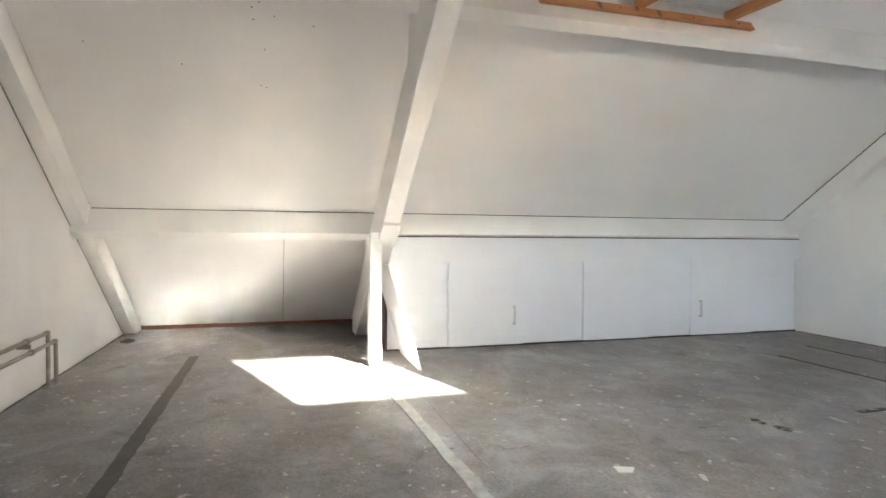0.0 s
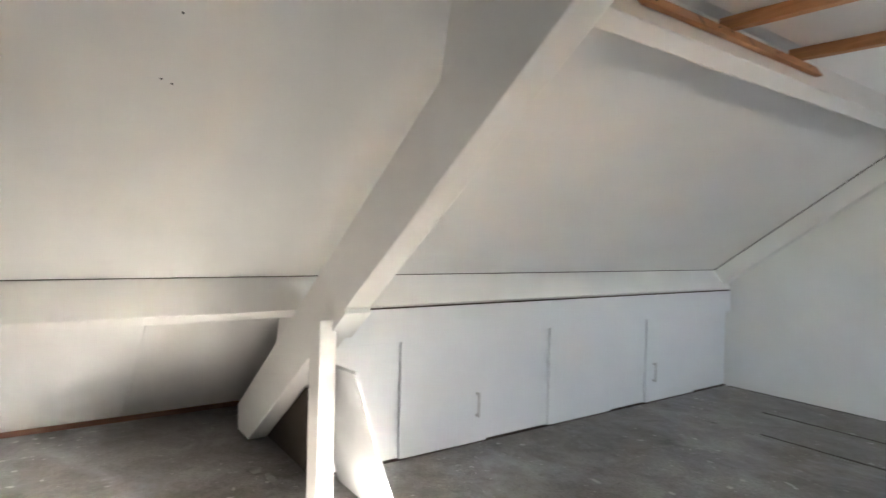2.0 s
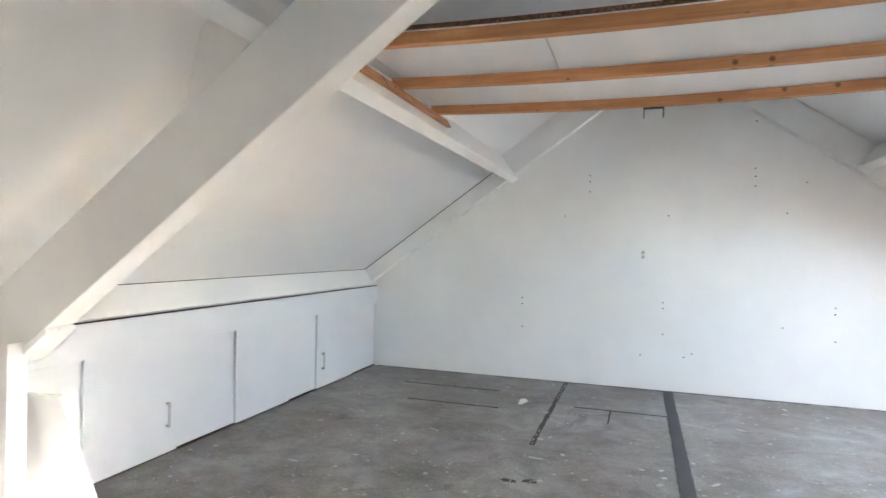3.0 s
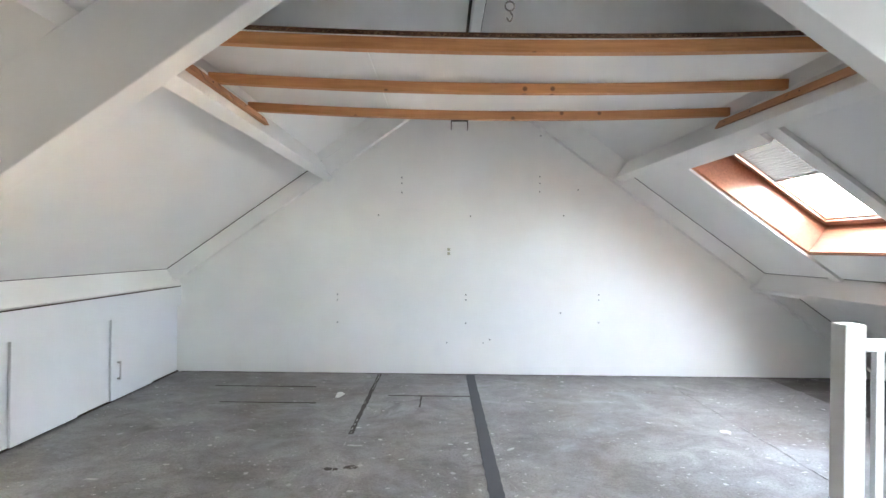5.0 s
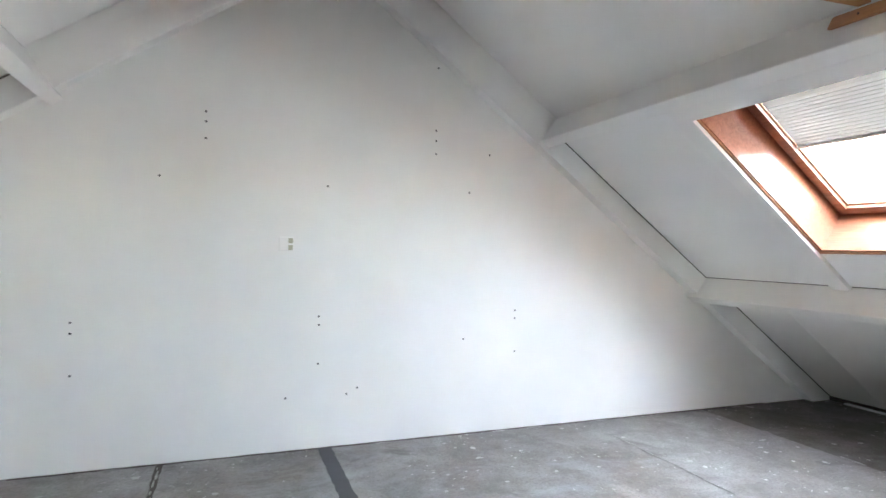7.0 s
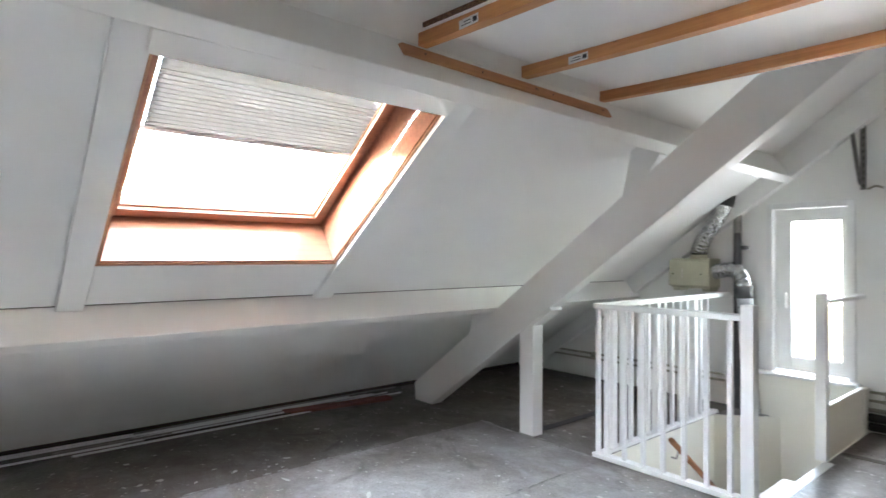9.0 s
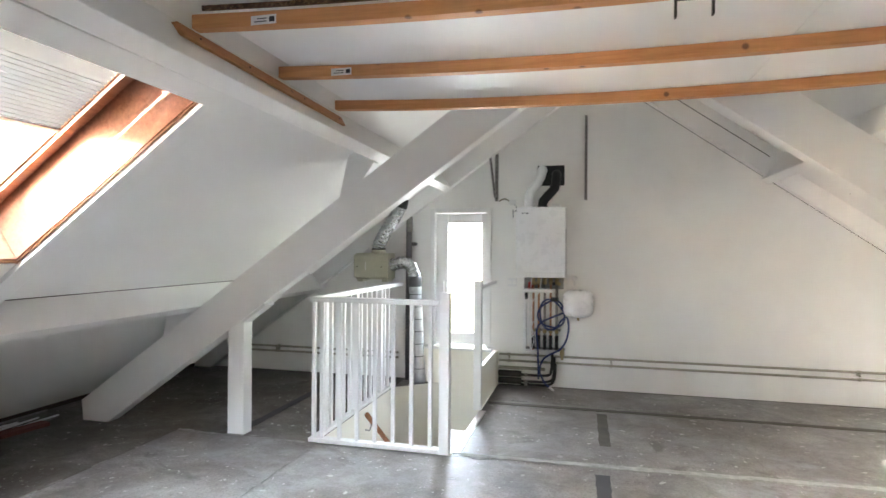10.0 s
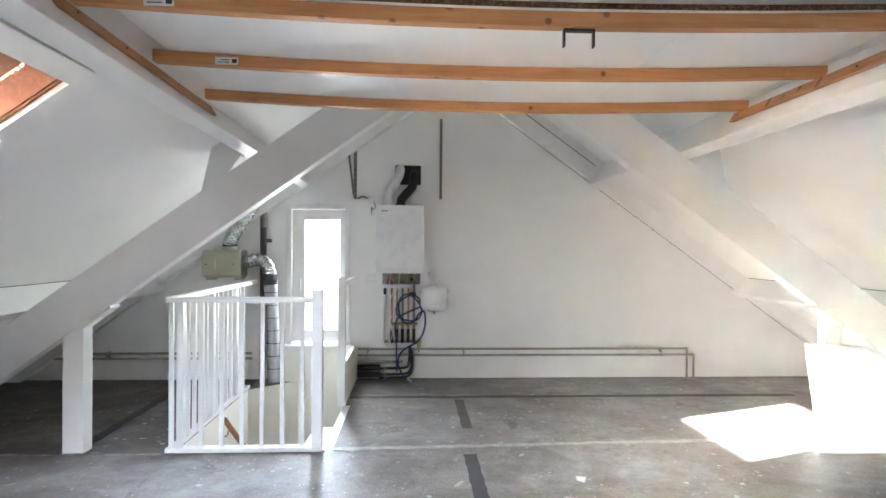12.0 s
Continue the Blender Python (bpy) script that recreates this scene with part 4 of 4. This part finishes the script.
part("body", box(2.005, 2.355, 0.001, 0.20, 0.995, 1.255, 0.016), BEIGE, fan)
part("lid", box(2.000, 2.360, 0.20, 0.235, 1.012, 1.240, 0.012), BEIGE, fan)
part("label", box(2.232, 2.240, 0.2355, 0.237, 1.085, 1.165), PAPER, fan)
for x in (2.07, 2.32):
    part("screw", lathe((x, 0.235, 1.12), (0, 1, 0), [(0, 0.007), (0.003, 0.006)], 10), DARKSTEEL, fan)
for x in (2.05, 2.31):
    part("foot", box(x - 0.03, x + 0.03, 0.02, 0.19, 0.972, 0.998, 0.004), BEIGE, fan)
part("outlet", lathe((2.14, 0.12, 1.25), (0, 0, 1), [(0, 0.075), (0.02, 0.072), (0.05, 0.066)], 20), BEIGE, fan)
solid("cord", tube(smooth_path([(2.28, 0.12, 0.98), (2.285, 0.13, 0.90), (2.275, 0.12, 0.80), (2.29, 0.10, 0.66)], 5), 0.004, 6), WHITEPL, (2.28, 0.12, 0.9), "thin white cord hanging from the ventilation box", "cable")
flex = thing("flexible_duct", (2.1, 0.12, 1.3), "shiny corrugated aluminium duct rising from the ventilation box to the roof", "duct")
path = smooth_path([(2.14, 0.12, 1.29), (2.13, 0.13, 1.34), (2.07, 0.14, 1.45), (1.99, 0.14, 1.57), (1.94, 0.13, 1.66), (1.925, 0.12, 1.72)], 14)
part("duct", tube(path, 0.063, 20, lambda i: 1.0 + (0.07 if i % 4 < 2 else -0.03)), FOIL, flex)
part("roof_collar", tube([(1.925, 0.12, 1.70), (1.905, 0.11, 1.79), (1.90, 0.10, 1.86)], 0.072, 18), BLACK, flex, "black rubber roof collar")
part("clamp", lathe((2.14, 0.12, 1.288), (0, 0, 1), [(0, 0.070), (0.018, 0.070)], 20), DARKSTEEL, flex)
ins_d = thing("insulated_duct", (1.75, 0.13, 0), "foil-wrapped ventilation duct bending down through the floor", "duct")
path = smooth_path([(2.0, 0.13, 1.14), (1.95, 0.13, 1.15), (1.87, 0.13, 1.165), (1.80, 0.13, 1.13), (1.765, 0.13, 1.06), (1.760, 0.13, 1.0)], 10)
part("elbow", tube(path, 0.062, 18, lambda i: 1.0 + (0.05 if i % 5 < 2 else -0.03)), FOIL, ins_d)
part("sleeve", tube([(1.760, 0.13, 1.03), (1.755, 0.13, 0.93)], 0.068, 18), GREY, ins_d)
path = [(1.755 - 0.002 * k, 0.13, 0.93 - 0.93 * k / 24) for k in range(25)]
part("foil_wrap", tube(path, 0.062, 18, lambda i: 1.0 + 0.03 * math.sin(i * 1.7)), WRAP, ins_d)
for k in range(7):
    part("tape", tube([(1.751 - 0.006 * k, 0.13, 0.86 - 0.12 * k), (1.751 - 0.006 * k, 0.13, 0.853 - 0.12 * k)], 0.0645, 18), GREY, ins_d)
soil = thing("vent_pipe", (1.845, 0.05, 0), "dark grey vent pipe standing against the gable wall", "pipe")
part("pipe", tube([(1.845, 0.055, 0.0), (1.845, 0.055, 1.72)], 0.030, 14), GREY, soil)
part("sleeve", tube([(1.842, 0.055, 1.47), (1.842, 0.055, 1.72)], 0.033, 14), STEEL, soil)
part("clip", box(1.77, 1.85, 0.001, 0.05, 1.33, 1.365, 0.008), GREY, soil)

# ---- far gable: double socket and drill holes ----
s = thing("wall_socket", (-0.21, LEN, 1.21), "small double wall socket painted over in white", "socket")
part("plate", box(-0.252, -0.170, LEN - 0.010, LEN - 0.001, 1.168, 1.248, 0.003), WALL, s)
for dz in (-0.02, 0.02):
    ins2 = part("insert", box(-0.200, -0.174, LEN - 0.013, LEN - 0.0101, 1.208 + dz - 0.015, 1.208 + dz + 0.015, 0.002), BEIGE, s)
HOLES = [(-0.657, 1.931), (-0.656, 1.876), (-0.655, 1.783), (0.702, 1.956), (0.703, 1.89), (0.704, 1.807), (-0.881, 1.56), (0.022, 1.559), (0.941, 1.574),
         (1.081, 1.83), (0.707, 2.358), (-1.276, 0.775), (-1.276, 0.719), (-1.273, 0.501), (-0.014, 0.783), (-0.013, 0.734), (-0.012, 0.503), (1.296, 0.799), (1.296, 0.747),
         (1.299, 0.524), (0.227, 0.346), (0.162, 0.312), (-0.196, 0.309), (0.921, 0.617)]
for x, zz in HOLES:
    solid("wall_plug", lathe((x, LEN - 0.0004, zz), (0, -1, 0), [(0, 0.0065), (0.0012, 0.0058)], 8), INK, (x, LEN, zz), "dark drilled plug hole in the white gable", "plug hole", "gable plug holes")

# dark strip on the rafter's face, painting a shaded joint line
solid("trim", slope_box(-1, 0.35, 1.38, RW, RW + 0.003, 0.0005, 0.006), SHADOW, slope_point(-1, 0.8, RW, 0), "dark strip drawing the shaded joint between rafter and roof boards", "trim", kind="structure")

# thin dark strip on the gable paints the shadow line under the rafter
solid("trim", slope_box(-1, 0.40, EAVE - 0.16, 0.0005, 0.003, RD + 0.0005, RD + 0.0035), SHADOW, slope_point(-1, 2.0, 0, RD), "dark strip painting the shadow line between rafter and gable wall", "trim", kind="structure")

# ---- roof nail heads ----
for u, y, side in ((1.617, 1.163, -1), (1.641, 1.13, -1), (1.695, 1.133, -1), (1.671, 1.232, -1), (1.698, 1.42, -1), (1.83, 1.183, -1), (1.94, 0.779, -1), (1.871, 0.357, -1), (2.02, 1.16, -1), (2.03, 1.19, -1)):
    p, q = slope_point(side, u, y, -0.0005), slope_point(side, u, y, 1.0)
    solid("nail", lathe(p, q - p, [(0, 0.0042), (0.0014, 0.0034)], 8), INK, p, "dark nail head in the painted roof board", "nail", "roof nails")

# ---- marks and litter on the floor ----
def strip_of(name, x0, x1, y0, y1, mat, label, along, seed, slant=0.0):
    rnd = random.Random(seed)
    n = max(4, int(max(x1 - x0, y1 - y0) / 0.05))
    a, b = [], []
    for i in range(n + 1):
        t, j0, j1 = i / n, rnd.uniform(-0.004, 0.004), rnd.uniform(-0.004, 0.004)
        if along == "y":
            a.append((x0 + j0, y0 + t * (y1 - y0)))
            b.append((x1 + j1, y0 + t * (y1 - y0)))
        else:
            rise = slant * t * (x1 - x0)
            a.append((x0 + t * (x1 - x0), y0 + rise + j0))
            b.append((x0 + t * (x1 - x0), y1 + rise + j1))
    bm = bmesh.new()
    lo = [[bm.verts.new((*p, 0.0005)) for p in row] for row in (a, b)]
    hi = [[bm.verts.new((*p, 0.0042)) for p in row] for row in (a, b)]
    for i in range(n):
        bm.faces.new((hi[0][i], hi[1][i], hi[1][i + 1], hi[0][i + 1]))
        for r in (0, 1):
            bm.faces.new((lo[r][i], lo[r][i + 1], hi[r][i + 1], hi[r][i]))
    return solid(name, bm, mat, ((x0 + x1) / 2, (y0 + y1) / 2, 0), label, "floor strip", "floor strips")


DK = "dark strip of old adhesive on the worn floor"
strip_of("floor_strip", -0.004, 0.076, 2.06, LEN - 0.01, STRIP, DK, "y", 1)
strip_of("floor_strip", -0.03, 0.045, 0.80, 1.56, BROWNST, "brownish worn strip of old adhesive on the floor", "y", 2)
strip_of("floor_strip", -2.98, 0.93, 0.665, 0.725, BROWNST, "brownish worn strip of old adhesive on the floor", "x", 3)
strip_of("floor_strip", 2.47, 2.54, 0.40, 1.80, STRIP, DK, "y", 4)
strip_of("floor_strip", -0.860, -0.830, 3.95, LEN - 0.02, SEAM, "dirty brown groove along a floor joint", "y", 5)
# pale filler left in broken pieces along the joints
FILL = "broken pale filler along a floor joint"


def broken_filler(a, b, across, width, along, keep, seed, lift=0.0, slant=0.0):
    rnd = random.Random(seed)
    bm = bmesh.new()
    p = a
    while p < b:
        q = min(p + rnd.uniform(0.03, 0.16), b)
        if rnd.random() < keep:
            w, o = width * rnd.uniform(0.35, 1.0) / 2, across + rnd.uniform(-0.35, 0.35) * width
            n = max(2, int((q - p) / 0.02))
            lo, hi = [], []
            for i in range(n + 1):
                t = p + (q - p) * i / n
                e = w * (0.35 + 0.65 * math.sin(math.pi * min(max(i / n, 0.08), 0.92))) * rnd.uniform(0.6, 1.15)
                lo.append((o - e, t))
                hi.append((o + e, t))
            outline = lo + hi[::-1]
            pts = outline if along == "y" else [(t, o2 + slant * (t - a)) for o2, t in outline]
            top = [bm.verts.new((*v, 0.0050 + lift)) for v in pts]
            base = [bm.verts.new((*v, 0.0006)) for v in pts]
            bm.faces.new(top)
            for i in range(len(pts)):
                k2 = (i + 1) % len(pts)
                bm.faces.new((top[i], base[i], base[k2], top[k2]))
        p = q + rnd.uniform(0.0, 0.05)
    bmesh.ops.recalc_face_normals(bm, faces=list(bm.faces))
    at = (across, (a + b) / 2, 0) if along == "y" else ((a + b) / 2, across, 0)
    return solid("filler_line", bm, PALE, at, FILL, "floor filler", kind="stuff")


broken_filler(3.97, LEN - 0.03, -0.845, 0.014, "y", 0.75, 31, 0.001)
broken_filler(2.10, 3.90, -0.850, 0.012, "y", 0.25, 37)
dust = strip_of("filler_line", -2.30, 0.90, 1.800, 1.850, DUST, "pale dusty band of worn filler across the floor", "x", 32, 0.037)
tagged(dust, "pale dusty band of worn filler across the floor", "floor filler", kind="stuff")
broken_filler(-2.30, 0.90, 1.825, 0.085, "x", 0.7, 33, -0.0015, 0.037)
broken_filler(-3.15, -2.45, 1.79, 0.085, "x", 0.97, 33)
broken_filler(-1.0, 0.90, 0.585, 0.010, "x", 0.8, 34)
broken_filler(2.2, 5.6, 1.872, 0.016, "y", 0.55, 35)
broken_filler(2.6, 5.5, 2.955, 0.014, "y", 0.45, 38)
broken_filler(-2.75, -1.3, 4.66, 0.022, "x", 0.5, 36)
# thin dirty seams between old boards
for n, (x0, x1, y0, y1, along) in enumerate(((-2.24, -1.35, 5.216, 5.226, "x"), (-2.0, -1.24, 4.695, 4.705, "x"), (-0.69, 0.0, 4.946, 4.955, "x"), (-0.416, -0.406, 4.60, 4.95, "y"))):
    strip_of("floor_seam", x0, x1, y0, y1, SEAM, "thin dark dirty seam in the worn floor", along, 40 + n)
bm = prism([(-1.115, 4.86), (-1.085, 4.87), (-1.055, 4.98), (-1.09, 5.04), (-1.125, 5.02)], "z", 0.001, 0.006)
solid("paper_scrap", bm, PAPER, (-1.08, 4.97, 0), "torn white scrap lying on the floor", "scrap")
bm = prism([(1.67, 4.07), (1.73, 4.06), (1.74, 4.10), (1.70, 4.12), (1.675, 4.11)], "z", 0.001, 0.005)
solid("paper_scrap", bm, PAPER, (1.70, 4.09, 0), "small white flake lying on the floor", "scrap")

bm = prism([(-0.585, 2.43), (-0.53, 2.42), (-0.52, 2.47), (-0.555, 2.50)], "z", 0.001, 0.004)
solid("paper_scrap", bm, PAPER, (-0.55, 2.46, 0), "small pale flake lying on the worn floor", "scrap")


# dark spills dried into the floor
def spill(x, y, half_x, half_y, turn, seed):
    rnd = random.Random(seed)
    pts = []
    for i in range(22):
        a, r = 2 * math.pi * i / 22, rnd.uniform(0.65, 1.1)
        px, py = half_x * r * math.cos(a), half_y * r * math.sin(a)
        pts.append((x + px * math.cos(turn) - py * math.sin(turn), y + px * math.sin(turn) + py * math.cos(turn)))
    solid("floor_spill", prism(pts, "z", 0.0002, 0.0012), SEAM, (x, y, 0), "dark dried spill on the worn floor", "floor stain", "floor spills")


for n, v in enumerate(((-0.86, 3.37, 0.055, 0.022, -0.1), (-0.75, 3.40, 0.050, 0.026, 0.2), (-3.72, 0.11, 0.11, 0.055, 0.15))):
    spill(*v, 90 + n)

# flakes and splashes of old paint, too many to count
rnd = random.Random(77)
PATCHES = ((2.7, 3.6, 0.9, 1.5, 80), (2.4, 1.0, 0.5, 0.7, 25), (-1.6, 4.6, 1.2, 1.1, 60), (0.6, 5.0, 1.4, 0.7, 35), (0.3, 3.0, 1.4, 1.2, 35), (-1.6, 0.8, 1.6, 0.7, 90), (-0.6, 1.4, 1.2, 0.6, 40))
bm = bmesh.new()
for cx, cy, sx, sy, count in PATCHES:
    for _ in range(count):
        x, y = rnd.gauss(cx, sx * 0.6), rnd.gauss(cy, sy * 0.6)
        if not 0.03 < y < LEN - 0.03 or abs(x) > 4.0 or (SX0 - 0.1 < x < SX1 + 0.1 and y < SY1 + 0.1) or (x < -2.75 and y > 1.9):
            continue
        size = 0.0030 + 0.012 * rnd.random() ** 4
        turn, stretch = rnd.gauss(0.2, 0.6), rnd.uniform(1.2, 4.0)
        n = rnd.randint(6, 9)
        ring_pts = []
        for i in range(n):
            a = 2 * math.pi * i / n
            r = size * rnd.uniform(0.55, 1.2)
            px, py = r * math.cos(a) * stretch, r * math.sin(a)
            ring_pts.append((x + px * math.cos(turn) - py * math.sin(turn), y + px * math.sin(turn) + py * math.cos(turn)))
        top = [bm.verts.new((px, py, 0.0012)) for px, py in ring_pts]
        base = [bm.verts.new((px, py, 0.0002)) for px, py in ring_pts]
        bm.faces.new(top)
        for i in range(n):
            bm.faces.new((top[i], base[i], base[(i + 1) % n], top[(i + 1) % n]))
solid("paint_splash", bm, SPLASH, (0, 3, 0), "many small splashes and flakes of old white paint on the floor", "paint splashes", kind="stuff")
# dirty ragged line where the floor meets the gables
strip_of("floor_seam", -2.80, 3.6, LEN - 0.014, LEN - 0.002, SEAM, "ragged dirty line where the floor meets the wall", "x", 61)
strip_of("floor_seam", -4.1, 0.93, 0.002, 0.010, SEAM, "ragged dirty line where the floor meets the wall", "x", 62)
broken_filler(1.95, 2.95, 1.985, 0.045, "x", 0.8, 64)
broken_filler(-2.7, 3.4, LEN - 0.022, 0.020, "x", 0.35, 63)

# ---- trim lengths and plank under the eastern slope ----
rnd = random.Random(11)
for k in range(13):
    y0, y1 = rnd.uniform(1.9, 3.0), rnd.uniform(3.9, 5.0)
    x = 3.98 + 0.022 * k + rnd.uniform(-0.008, 0.008)
    zz = 0.002 + (0.011 if k % 3 == 1 else 0.0)
    if k in (11, 12):
        y0, y1 = 2.4, 5.55
    skew, bow = rnd.uniform(-0.05, 0.05), rnd.uniform(-0.02, 0.02)
    bm = bmesh.new()
    pts = [(x + skew * (i / 8 - 0.5) + bow * math.sin(math.pi * i / 8), y0 + (y1 - y0) * i / 8) for i in range(9)]
    v = [[bm.verts.new((px + dx, py, zz + dz)) for px, py in pts] for dx, dz in ((0, 0), (0.013, 0), (0.013, 0.010), (0, 0.010))]
    for i in range(8):
        for r in range(4):
            bm.faces.new((v[r][i], v[r][i + 1], v[(r + 1) % 4][i + 1], v[(r + 1) % 4][i]))
    for e in (0, 8):
        bm.faces.new([v[r][e] for r in range(4)])
    bmesh.ops.recalc_face_normals(bm, faces=list(bm.faces))
    mat, word = ((CUPB, "white"), (DARKSTEEL, "dark"), (STEEL, "grey metal"), (CUPB, "white"))[k % 4]
    solid("trim_length", bm, mat, (x, y0, 0), "long thin " + word + " trim length lying under the slope", "trim", "stored trim lengths")
plank = Matrix.Translation((4.00, 2.62, 0.001)) @ Matrix.Rotation(radians(-8), 4, "Z")
solid("plank", box(-0.05, 0.05, -0.47, 0.47, 0, 0.028, 0.003, plank), RED, (4.00, 2.62, 0), "short reddish wooden plank lying on the floor under the slope", "plank")
